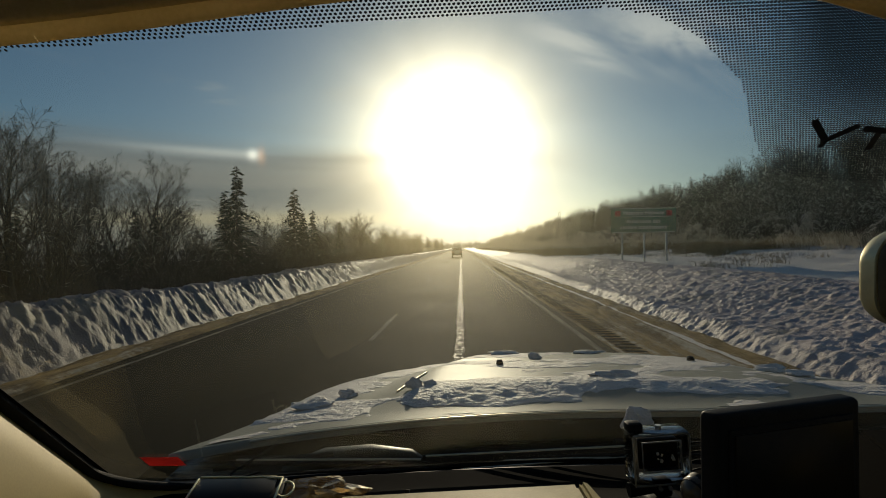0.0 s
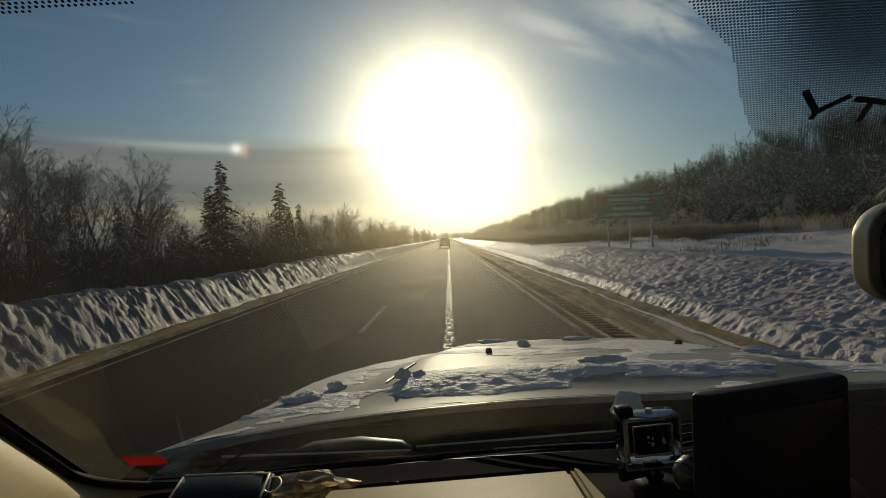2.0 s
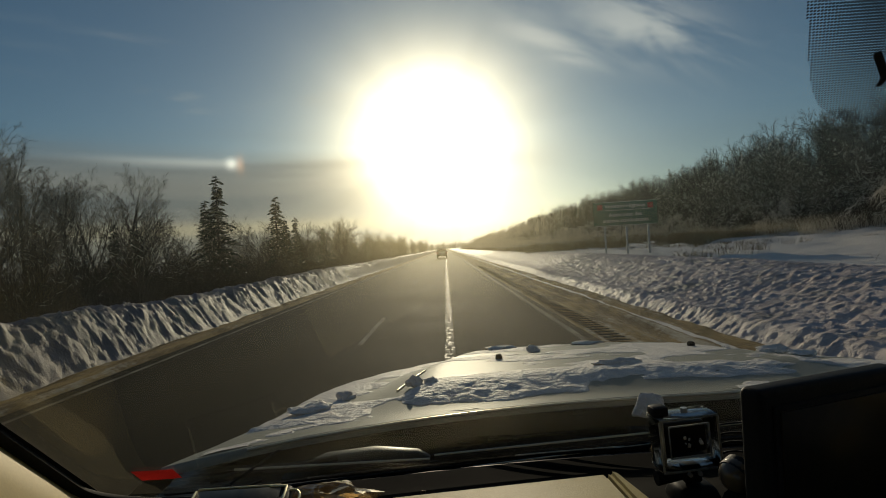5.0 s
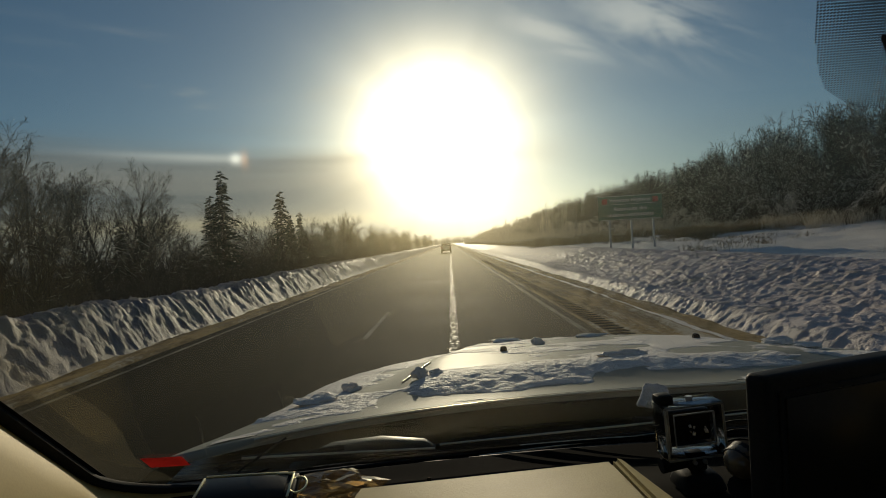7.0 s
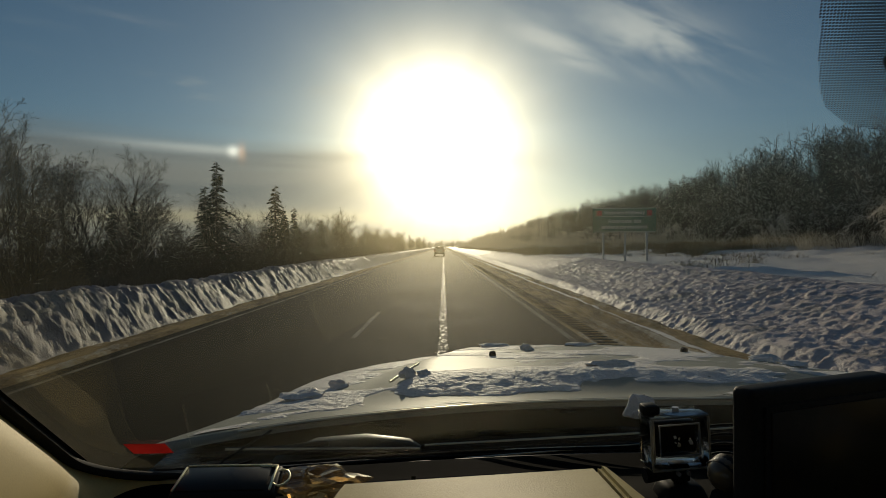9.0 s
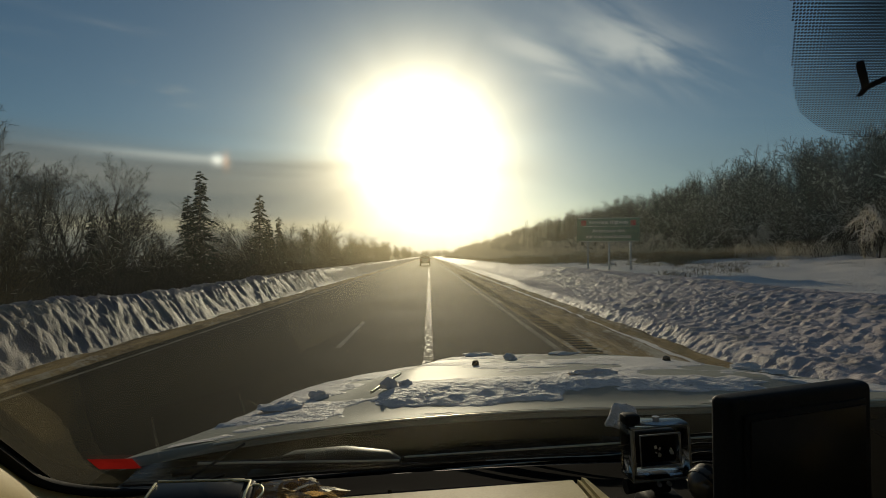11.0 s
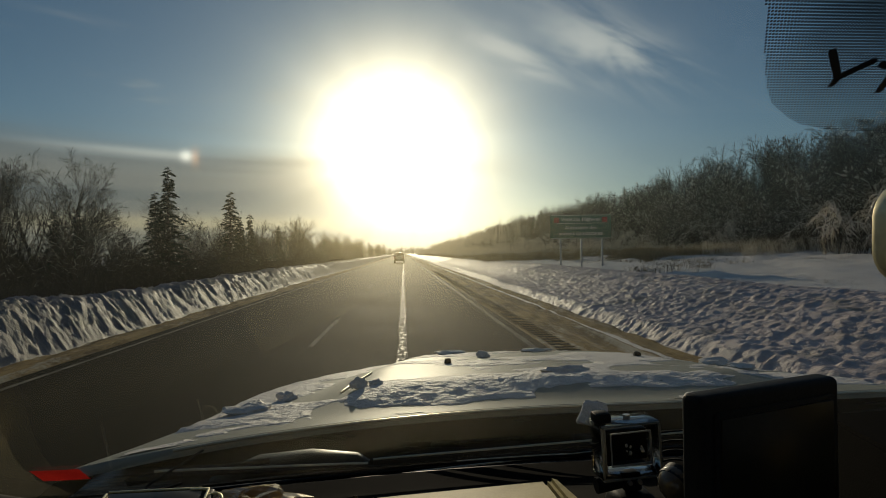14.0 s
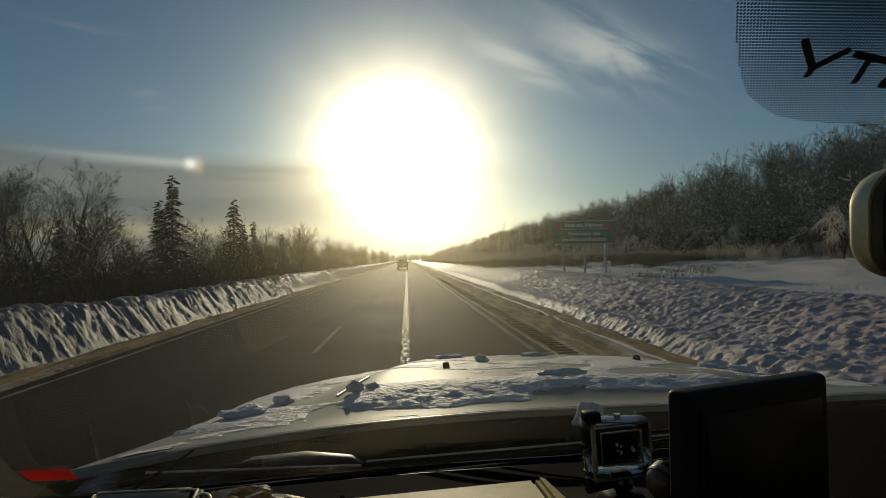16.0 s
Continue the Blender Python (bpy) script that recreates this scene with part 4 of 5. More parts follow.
# ---------------------------------------------------------------- vehicle ahead
def build_vehicle(x, y):
    car = tagged(empty("vehicle_ahead", (x, y, 0)), "dark silver van driving ahead, seen from behind, its paint paled for haze", "van")
    part("body", box((1.86, 4.4, 0.78), (0, 0, 0.78), 0.12, 3), M["car"], car)
    part("cabin", box((1.74, 3.2, 0.72), (0, -0.4, 1.48), 0.10, 3, taper=0.86), M["car"], car)
    part("rear_window", box((1.26, 0.03, 0.42), (0, -1.93, 1.52), 0.012, turn=(-8, 0, 0)), M["window"], car)
    for s in (-1, 1):
        part("side_window", box((0.03, 2.4, 0.4), (s * 0.82, -0.3, 1.52), 0.01, turn=(0, s * -8, 0)), M["window"], car)
        part("tail_light", box((0.16, 0.06, 0.42), (s * 0.82, -2.19, 0.98), 0.02), M["tail"], car, "red tail light")
        part("mirror", box((0.2, 0.12, 0.16), (s * 1.03, 0.9, 1.2), 0.03), M["black"], car)
        for dy in (-1.4, 1.4):
            w = part("wheel", tube((s * 0.70, dy, 0.33), (s * 0.92, dy, 0.33), 0.33, sides=20), M["rubber"], car)
            part("rim", tube((s * 0.90, dy, 0.33), (s * 0.935, dy, 0.33), 0.2, sides=16), M["steel"], w)
    part("bumper", box((1.84, 0.16, 0.26), (0, -2.2, 0.55), 0.05), M["black"], car)
    part("plate", box((0.32, 0.02, 0.15), (0, -2.29, 0.62), 0.004), M["white"], car, "pale plate")
    return car


build_vehicle(-0.75, 98.0)


# ---------------------------------------------------------------- own car
MID = 0.40                                # the car's middle line
car = tagged(empty("car", (MID, 0, 0)), "grey pickup truck interior and bonnet crusted with snow", "car")


def hung(ob):
    """Makes a mesh built in world places a part of the car."""
    ob.parent = car
    ob.matrix_parent_inverse = car.matrix_world.inverted()
    return ob


car.matrix_world = pose(MID, 0, 0)
bpy.context.view_layer.update()


def half_width(y):
    return float(np.interp(y, (0.92, 1.05, 1.2, 1.3, 1.45, 1.6, 1.75, 1.9, 2.0, 2.1, 2.16), (0.915, 0.87, 0.84, 0.825, 0.81, 0.79, 0.745, 0.67, 0.60, 0.52, 0.46)))


def hood_rear(s):
    """Rear edge of the bonnet, s across -1..1."""
    return 1.13 - 0.19 * s * s if s < 0 else 1.13 + 0.10 * s * s


def hood_place(s, f):
    """s across -1..1, f from the windscreen to the nose 0..1."""
    rear = hood_rear(s)
    y = rear + (2.14 - rear) * f
    w = half_width(y)
    x = MID + w * s
    swell = float(smooth_step(f, 0.03, 0.22))
    z = 1.378 - 0.098 * (f ** 1.1) - 0.020 * abs(s) ** 5 + 0.012 * (1 - s * s) * (0.2 + 0.8 * swell)
    z += 0.024 * float(smooth_step(abs(s), 0.74, 0.54)) * swell - 0.004 * swell
    z -= 0.10 * max(0.0, f - 0.9) ** 2 * 25
    return (x, y, z)


def hood_top(x, y):
    s = (x - MID) / half_width(y)
    rear = hood_rear(s)
    return hood_place(s, (y - rear) / (2.14 - rear))[2]


V, F = grid(121, 61, lambda u, v: hood_place(2 * u - 1, v))
hood = hung(link_mesh("hood", V, F, M["paint"], smooth=True, label="grey painted bonnet with a raised middle"))


def fender(side):
    def at(u, v):
        x, y, z = hood_place(side, u)
        out = 0.16 * math.sin(v * math.pi / 2)
        return (x + side * (0.006 + out * (1 - 0.3 * u)), y, z - 0.012 - 0.05 * v - 0.45 * v * v)
    return at


for side in (-1, 1):
    V, F = grid(30, 10, fender(side))
    hung(link_mesh("fender", V, F, M["paint"], smooth=True))
V, F = grid(40, 8, lambda u, v: (hood_place(2 * u - 1, 1)[0], hood_place(2 * u - 1, 1)[1] + 0.1 * math.sin(v * 1.5), hood_place(2 * u - 1, 1)[2] - 0.45 * v * v))
hung(link_mesh("grille_panel", V, F, M["paint"], smooth=True))

# Rolled rear lip of the bonnet
V, F = grid(61, 7, lambda u, v: (hood_place(2 * u - 1, 0)[0], hood_place(2 * u - 1, 0)[1] - 0.009 * math.sin(v * math.pi / 2),
                                 hood_place(2 * u - 1, 0)[2] - 0.009 * (1 - math.cos(v * math.pi / 2)) - 0.006 * v))
hung(link_mesh("hood_lip", V, F, M["paint"], smooth=True))


# Pale rod laid along the crease in place of its sun highlight
crease = [hood_place(-0.650 + 0.045 * k / 8, 0.25 + 0.24 * k / 8) for k in range(9)]
ev, ef = prisms([(tuple(Vector(a) + Vector((0, 0, 0.003))), tuple(Vector(b) + Vector((0, 0, 0.003))), 0.0028, 0.0028) for a, b in zip(crease, crease[1:])], 6)
hung(link_mesh("hood_crease", ev.tolist(), ef.tolist(), M["glint_line"], smooth=True, label="thin pale rod standing for the sun highlight on the bonnet crease"))
# Pale strip added behind the lip to stand for its golden sun glint
edge = [Vector(hood_place(2 * k / 60 - 1, 0)) + Vector((0, -0.012, -0.001)) for k in range(4, 57)]
ev, ef = prisms([(tuple(a), tuple(b), 0.003, 0.003) for a, b in zip(edge, edge[1:])], 6)
hung(link_mesh("hood_edge", ev.tolist(), ef.tolist(), M["glint_line"], smooth=True, label="pale strip standing for the glint along the bonnet rear edge"))


def base_edge(u):
    return Vector((MID + 0.82 * u + 0.025 * u ** 9, 0.90 - 0.24 * u * u + 0.02 * u ** 10, 1.362 + 0.055 * u * u + 0.003 * u ** 10))


def top_edge(u):
    return Vector((MID + 0.74 * u + 0.06 * u ** 9, 0.215 - 0.155 * u * u + 0.10 * u ** 8, 1.880 - 0.096 * u * u + 0.09 * u ** 8))


def screen(u, s):
    """The windscreen's surface: u across -1..1, s from foot to head 0..1."""
    p = base_edge(u).lerp(top_edge(u), s)
    return p + Vector((0, 0.035, 0.035)) * (4 * s * (1 - s)) * 0.6 * (1 - u * u)


# Cowl below the glass
def cowl(u, v):
    a = Vector(hood_place(2 * u - 1, 0)) + Vector((0, 0.10, -0.020))
    b = base_edge(2 * u - 1) + Vector((0, 0.0, -0.012))
    p = a.lerp(b, v)
    p.z -= 0.03 * math.sin(v * math.pi)
    return p


V, F = grid(61, 25, cowl)
cowl_ob = hung(link_mesh("cowl", V, F, M["gloss"], smooth=True, label="glossy black plastic cowl"))


def rib(v, u0, u1, thick, mat):
    pts = [cowl(u0 + (u1 - u0) * k / 30, v) + Vector((0, 0, 0.003)) for k in range(31)]
    V, F = prisms([(tuple(a), tuple(b), thick, thick) for a, b in zip(pts, pts[1:])], 6)
    ob = link_mesh("louvre", V.tolist(), F.tolist(), mat, cowl_ob, smooth=True)
    return ob


for v, u0, u1 in ((0.42, 0.30, 0.97), (0.56, 0.20, 0.80), (0.70, 0.12, 0.97), (0.84, 0.08, 0.97)):
    rib(v, u0, u1, 0.0035, M["gloss"])

# Short pale slivers stand in for streaks of light reflected on the cowl
for v, u0, u1 in ((0.62, 0.25, 0.36), (0.74, 0.32, 0.44), (0.70, 0.50, 0.58)):
    rib(v, u0, u1, 0.0013, M["glint_line"])

V, F = grid(81, 25, lambda u, v: screen(2 * u - 1, v))
windscreen = hung(link_mesh("windscreen", V, F, M["glass"], smooth=True, label="dusty raked windscreen with a dotted black border"))
windscreen.visible_shadow = False


def on_screen(name, points, mat, label="", inside=0.0012):
    """A flat shape lying on the inner face of the glass."""
    off = Vector((0, -1, -1)).normalized() * inside
    me = bpy.data.meshes.new(name)
    me.from_pydata([tuple(Vector(p) + off) for p in points[0]], [], points[1])
    me.materials.append(mat)
    ob = new(name, me)
    ob.parent = windscreen
    return tagged(ob, label)


# Solid enamel border down the sides and along the foot
def border(u0, u1, s0, s1, n=40):
    vs, fs = grid(n, 6, lambda a, b: screen(u0 + (u1 - u0) * a, s0 + (s1 - s0) * b))
    return [tuple(v) for v in vs], fs


on_screen("side_border", border(-1.0, -0.99, 0, 1), M["frit"])
on_screen("side_border", border(0.99, 1.0, 0, 1), M["frit"])
on_screen("foot_border", border(-0.93, 0.93, 0, 0.012), M["frit"])
on_screen("head_border", border(-0.99, 0.99, 0.968, 1.0), M["frit"])


FRIT_A = (0.300, 0.270, 0.243, 0.225, 0.205, 0.194, 0.187, 0.178, 0.170, 0.161, 0.153, 0.144, 0.133, 0.120, 0.100, 0.072, 0.0)      # from the middle line
FRIT_R = (0.016, 0.023, 0.036, 0.050, 0.066, 0.081, 0.092, 0.106, 0.117, 0.128, 0.136, 0.142, 0.148, 0.154, 0.158, 0.161, 0.164)   # depth of the dots


def frit_dots():
    """Rows of enamel dots: a band along the head, and the wide patch round the mirror's foot."""
    vs, fs = [], []
    pitch, tall = 0.0021, 0.80
    rows = int(0.30 * tall / (pitch * 0.866))
    right = Vector((1, 0, 0))
    for j in range(rows):
        down = j * pitch * 0.866
        s = 0.97 - down / tall
        for i in range(-370, 125):
            x = (i + 0.5 * (j % 2)) * pitch                # from the middle line
            u = x / (0.74 + 0.08 * (1 - s))
            if abs(u) > 0.96:
                continue
            # depth of the dotted zone at this place
            reach = 0.018 + 0.010 * float(smooth_step(-u, 0.55, 0.9))
            a = abs(x)
            if a < FRIT_A[0]:
                reach = float(np.interp(a, FRIT_A[::-1], FRIT_R[::-1]))
            left = reach - down
            if left < 0:
                continue
            r = 0.00116 * min(1.0, 0.62 + 0.38 * left / 0.08)
            p = screen(u, s)
            up = (screen(u, s + 0.01) - p).normalized()
            o = len(vs)
            vs += [p + right * (r * math.cos(q)) + up * (r * math.sin(q)) for q in (0, 1.047, 2.094, 3.1416, 4.189, 5.236)]
            fs.append(tuple(range(o, o + 6)))
    return vs, fs


tagged(on_screen("enamel_dots", frit_dots(), M["frit"]), "fine black enamel dots", kind="stuff")


def strokes(lines, wide):
    """Bars on the glass between places given as (u, s)."""
    vs, fs = [], []
    for a, b in lines:
        p, q = screen(*a), screen(*b)
        d = (q - p).normalized() * wide * 0.5
        n = d.cross(Vector((0, 0.66, 0.75)))
        o = len(vs)
        vs += [p - d * 0.6 - n, q + d * 0.6 - n, q + d * 0.6 + n, p - d * 0.6 + n]
        fs.append((o, o + 1, o + 2, o + 3))
    return vs, fs


on_screen("lettering", strokes((((-0.184, 0.8445), (-0.160, 0.823)), ((-0.140, 0.837), (-0.160, 0.822)), ((-0.160, 0.825), (-0.159, 0.816))), 0.0046), M["ink"], "dark letter Y", 0.002)
on_screen("lettering", strokes((((-0.131, 0.834), (-0.098, 0.8285)), ((-0.1145, 0.830), (-0.1105, 0.810))), 0.0046), M["ink"], "dark letter T", 0.002)
on_screen("lettering", strokes((((-0.080, 0.826), (-0.084, 0.808)), ((-0.084, 0.808), (-0.058, 0.804))), 0.0046), M["ink"], "dark unreadable mark", 0.002)


def salt_film():
    """Dried salt spray that the wiper does not reach, with a ragged edge along the pillar."""
    vs, fs = [], []
    for j in range(41):
        t = 0.02 + 0.55 * j / 40
        edge = -0.925 - 0.012 * math.sin(j * 0.21) - 0.006 * noise.noise(Vector((j * 0.6, 0, 0))) + 0.05 * max(0.0, 0.08 - t)
        for k in range(7):
            vs.append(screen(-0.998 + (edge + 0.998) * k / 6, t))
        if j:
            o = 7 * j
            fs += [(o + k - 7, o + k - 6, o + k + 1, o + k) for k in range(6)]
    return vs, fs


on_screen("salt_film", salt_film(), M["film"], "dull film of dried road salt", 0.0006).visible_shadow = False


def rim_path(side):
    """The edge of the clear glass from its head down one side, round the lower corner and a little along the foot, as (u, s)."""
    run = [(side, 1 - 0.9 * k / 22) for k in range(22)]
    run += [(side * (1 - 0.085 * (1 - math.cos(k / 10 * math.pi / 2))), 0.10 * (1 - math.sin(k / 10 * math.pi / 2))) for k in range(11)]
    return run + [(side * (0.915 - 0.02 * k), 0.0) for k in range(1, 5)]


# A-pillars: a rubber seal that rounds the corner, and a broad trim panel
def pillar(side):
    """Trim from the seal inwards and back, rolling over beside the dashboard's end."""
    path = [screen(u, t) for u, t in rim_path(side)]

    def at(u, v):
        f = u * (len(path) - 1.001)
        p = path[int(f)].lerp(path[int(f) + 1], f - int(f))
        low = float(smooth_step(f, 20.0, 32.0))
        out = Vector((side * (-0.002 - 0.10 * v ** 0.6), -0.30 * v, -0.010 - 0.02 * math.sin(v * math.pi)))
        down = Vector((side * 0.01 * v, -0.26 * v, -0.010 - 0.10 * v))
        return p + out.lerp(down, low) + Vector((0, -0.010, 0))
    return at


for side in (-1, 1):
    V, F = grid(60, 14, pillar(side))
    hung(link_mesh("pillar_trim", V, F, M["tan"], smooth=True, label="tan vinyl pillar trim"))
    bm = bmesh.new()
    ring = []
    path = [screen(u, t) + Vector((0, -0.006, -0.006)) for u, t in rim_path(side)]
    for k, p in enumerate(path):
        way = (path[min(k + 1, len(path) - 1)] - path[max(k - 1, 0)]).normalized()
        into = way.cross(Vector((0, 0.55, 0.83))).normalized()
        up = into.cross(way).normalized()
        thin = 1.0 - 0.8 * float(smooth_step(k, 29, 36))
        ring.append([bm.verts.new(p + into * 0.011 * thin * math.cos(q) + up * 0.006 * thin * math.sin(q)) for q in np.linspace(0, 2 * math.pi, 10, endpoint=False)])
    for a, b in zip(ring, ring[1:]):
        for k in range(10):
            bm.faces.new((a[k], a[(k + 1) % 10], b[(k + 1) % 10], b[k]))
    bmesh.ops.recalc_face_normals(bm, faces=bm.faces)
    hung(part("seal", bm, M["rubber"], label="black rubber seal"))

# Headliner with a padded front edge
def liner_dip(u):
    """How far the padded edge hangs down: at the mirror's console and towards the corners."""
    return 0.038 * float(smooth_step(u, -0.34, -0.10)) * float(smooth_step(-u, -0.34, -0.10)) - 0.010 * math.exp(-((abs(u) - 0.48) / 0.17) ** 2) + 0.006 * float(smooth_step(abs(u), 0.55, 0.85))


V, F = grid(81, 16, lambda u, v: top_edge(2 * u - 1) + Vector((0, 0, -liner_dip(2 * u - 1) * min(1, v * 8))) + Vector((0, 0.012 - 0.02 * v - 0.9 * max(0, v - 0.3), -0.03 * math.sin(min(1, v / 0.3) * math.pi) * 0.9 + 0.03 * max(0, v - 0.3))))
headliner = hung(link_mesh("headliner", V, F, M["cloth"], smooth=True, label="beige cloth roof lining"))
roll = [top_edge(k / 40 - 1) + Vector((0, 0.006, -0.031 - liner_dip(k / 40 - 1))) for k in range(81)]
rv, rf = prisms([(tuple(a), tuple(b), 0.0035, 0.0035) for a, b in zip(roll, roll[1:])], 8)
hung(link_mesh("edge_piping", rv.tolist(), rf.tolist(), M["piping"], smooth=True, label="sunlit beige piping"))


# Closed cabin behind: doors, back and floor
def wall(name, a, b, c, d, mat):
    bm = bmesh.new()
    bm.faces.new([bm.verts.new(p) for p in (a, b, c, d)])
    bmesh.ops.solidify(bm, geom=bm.faces[:], thickness=0.03)
    return hung(part(name, bm, mat, smooth=False))


XL, XR, YB = MID - 0.90, MID + 0.90, -1.7
for X in (XL, XR):
    wall("door_panel", (X, 0.66, 0.4), (X, YB, 0.4), (X, YB, 1.28), (X, 0.66, 1.28), M["tan"])
    wall("door_pillar", (X, -0.60, 1.28), (X, -0.72, 1.28), (X, -0.72, 1.93), (X, -0.60, 1.93), M["cloth"])
    wall("side_glass", (X, 0.62, 1.28), (X, YB, 1.28), (X, YB, 1.93), (X, 0.10, 1.93), M["side_glass"]).visible_shadow = False
wall("back_panel", (XL, YB, 0.4), (XR, YB, 0.4), (XR, YB, 1.28), (XL, YB, 1.28), M["cloth"])
wall("back_glass", (XL, YB, 1.28), (XR, YB, 1.28), (XR, YB, 1.93), (XL, YB, 1.93), M["side_glass"]).visible_shadow = False
wall("roof_panel", (XL, 0.19, 1.905), (XR, 0.19, 1.905), (XR, YB, 1.955), (XL, YB, 1.955), M["cloth"])
wall("floor_pan", (XL, 0.9, 0.4), (XR, 0.9, 0.4), (XR, YB, 0.4), (XL, YB, 0.4), M["dash"])
wall("firewall", (XL, 0.9, 0.4), (XR, 0.9, 0.4), (XR, 0.9, 1.30), (XL, 0.9, 1.30), M["dash"])


# Dashboard: dark upper pad with a tan insert
def dash_top(u, v):
    a = base_edge(2 * u - 1) + Vector((0, 0.01, -0.012))
    y = a.y + (0.36 - a.y) * v
    z = a.z + (1.392 - a.z) * float(smooth_step(np.array(v), 0.1, 0.5))
    return Vector((a.x, y, z - 0.12 * max(0, v - 0.85) / 0.15))


V, F = grid(60, 24, dash_top)
dashboard = hung(link_mesh("dashboard", V, F, M["dash"], smooth=True, label="dark grained dashboard top"))


def under(ob, holder):
    ob.parent = holder
    return ob


def slab(name, corners, high, mat, holder, label="", bevel=0.004):
    """A bevelled plate over four corners (counter-clockwise, at its top)."""
    bm = bmesh.new()
    top = [bm.verts.new(c) for c in corners]
    low = [bm.verts.new((c[0], c[1], c[2] - high)) for c in corners]
    bm.faces.new(top)
    bm.faces.new(low[::-1])
    for k in range(4):
        bm.faces.new((top[k], low[k], low[(k + 1) % 4], top[(k + 1) % 4]))
    bmesh.ops.recalc_face_normals(bm, faces=bm.faces)
    bmesh.ops.bevel(bm, geom=bm.edges[:], offset=bevel, segments=2, affect="EDGES")
    return under(part(name, bm, mat, label=label), holder)


slab("insert_panel", ((-0.125, 0.40, 1.462), (0.148, 0.40, 1.490), (0.156, 0.575, 1.462), (-0.118, 0.605, 1.434)), 0.08, M["insert"], dashboard, "tan padded dashboard insert")
slab("insert_rim", ((0.150, 0.38, 1.492), (0.178, 0.38, 1.488), (0.170, 0.575, 1.462), (0.158, 0.580, 1.464)), 0.09, M["insert"], dashboard)
slab("insert_seam", ((-0.040, 0.602, 1.4425), (-0.037, 0.602, 1.4425), (-0.036, 0.622, 1.434), (-0.041, 0.622, 1.434)), 0.05, M["black"], dashboard)


slab("passenger_pad", ((0.50, 0.53, 1.486), (0.90, 0.53, 1.486), (0.92, 0.70, 1.494), (0.535, 0.68, 1.486)), 0.09, M["dash"], dashboard, "raised dark dashboard pad")
slab("pad_face", ((0.505, 0.46, 1.452), (0.90, 0.46, 1.452), (0.90, 0.528, 1.470), (0.50, 0.528, 1.470)), 0.06, M["brown"], dashboard, "brown padded face")
slab("tan_moulding", ((0.385, 0.40, 1.478), (0.60, 0.40, 1.484), (0.60, 0.452, 1.492), (0.395, 0.452, 1.486)), 0.03, M["tan"], dashboard, "tan moulding", 0.009)

# Wipers
def wiper(a, b, c):
    w = hung(empty("wiper"))
    w.matrix_world = Matrix.Identity(4)
    for name, p, q, r, mat in (("blade", a, b, 0.0034, M["rubber"]), ("arm", c, tuple((Vector(a) + Vector(b)) / 2 + Vector((0, 0.004, 0.014))), 0.006, M["black"])):
        part(name, tube(p, q, r, r * 0.8, 8), mat, w)
    # Pale spine on top shows the bright highlight line of the blade
    part("spine", tube(tuple(Vector(a) + Vector((0, -0.002, 0.007))), tuple(Vector(b) + Vector((0, -0.002, 0.007))), 0.0019, sides=8), M["glint_line"], w, "pale metal spine standing for the highlight along the blade")
    return w


left_wiper = wiper((-0.325, 0.80, 1.395), (-0.045, 0.90, 1.357), (-0.37, 0.82, 1.38))
right_wiper = wiper((-0.037, 0.912, 1.358), (0.62, 0.925, 1.385), (0.40, 0.96, 1.36))


def arm_cover(points, holder):
    """A broad pressed wiper arm, round along its back: rows of (place, half width, thickness)."""
    bm, rings = bmesh.new(), []
    for p, w, h in points:
        rings.append([bm.verts.new(Vector(p) + Vector((0, w * math.cos(q), h * math.sin(q)))) for q in np.linspace(0, math.pi, 9)])
    for a, b in zip(rings, rings[1:]):
        for k in range(8):
            bm.faces.new((a[k], a[k + 1], b[k + 1], b[k]))
    bmesh.ops.recalc_face_normals(bm, faces=bm.faces)
    return part("arm_cover", bm, M["cover"], holder, "glossy olive-grey pressed arm")


arm_cover((((-0.315, 0.905, 1.318), 0.004, 0.003), ((-0.285, 0.920, 1.336), 0.022, 0.012), ((-0.225, 0.940, 1.348), 0.034, 0.018), ((-0.14, 0.950, 1.351), 0.032, 0.018), ((-0.065, 0.950, 1.347), 0.022, 0.014), ((-0.045, 0.945, 1.345), 0.010, 0.006)), left_wiper)
# Thin pale tubes added in place of light catching the wiper edges
for p, q, r in (((-0.036, 0.90, 1.342), (0.32, 0.905, 1.366), 0.0017), ((-0.315, 0.885, 1.340), (-0.055, 0.895, 1.352), 0.0018)):
    part("bright_edge", tube(p, q, r, r * 0.6, 6), M["glint_line"], left_wiper if p[0] < -0.1 else right_wiper, "thin pale line standing for a glint on the wiper")

# Washer nozzles
for x, y in ((0.145, 1.68), (0.760, 1.74)):
    hung(part("washer_nozzle", box((0.022, 0.026, 0.02), (x, y, hood_top(x, y) + 0.007), 0.005, taper=0.8), M["black"]))

# Rear-view mirror
mirror = hung(empty("rear_view_mirror"))
mirror.matrix_world = pose(0.3105, 0.336, 1.701, 3, -2, 10)


def rounded(half_w, half_h, corner_r, y, bulge=0.0, n=9):
    """Outline of a plate with round corners, its left end bowed out."""
    out = []
    for cx, cz, q0 in ((half_w - corner_r, half_h - corner_r, 0), (corner_r - half_w, half_h - corner_r, 90), (corner_r - half_w, corner_r - half_h, 180), (half_w - corner_r, corner_r - half_h, 270)):
        for k in range(n):
            q = radians(q0 + 90 * k / (n - 1))
            x, z = cx + corner_r * math.cos(q), cz + corner_r * math.sin(q)
            bow = bulge * (1 - (z / half_h) ** 2) * (-1 if x < 0 else 1)
            out.append((x + bow + half_w, y, z))
    return out


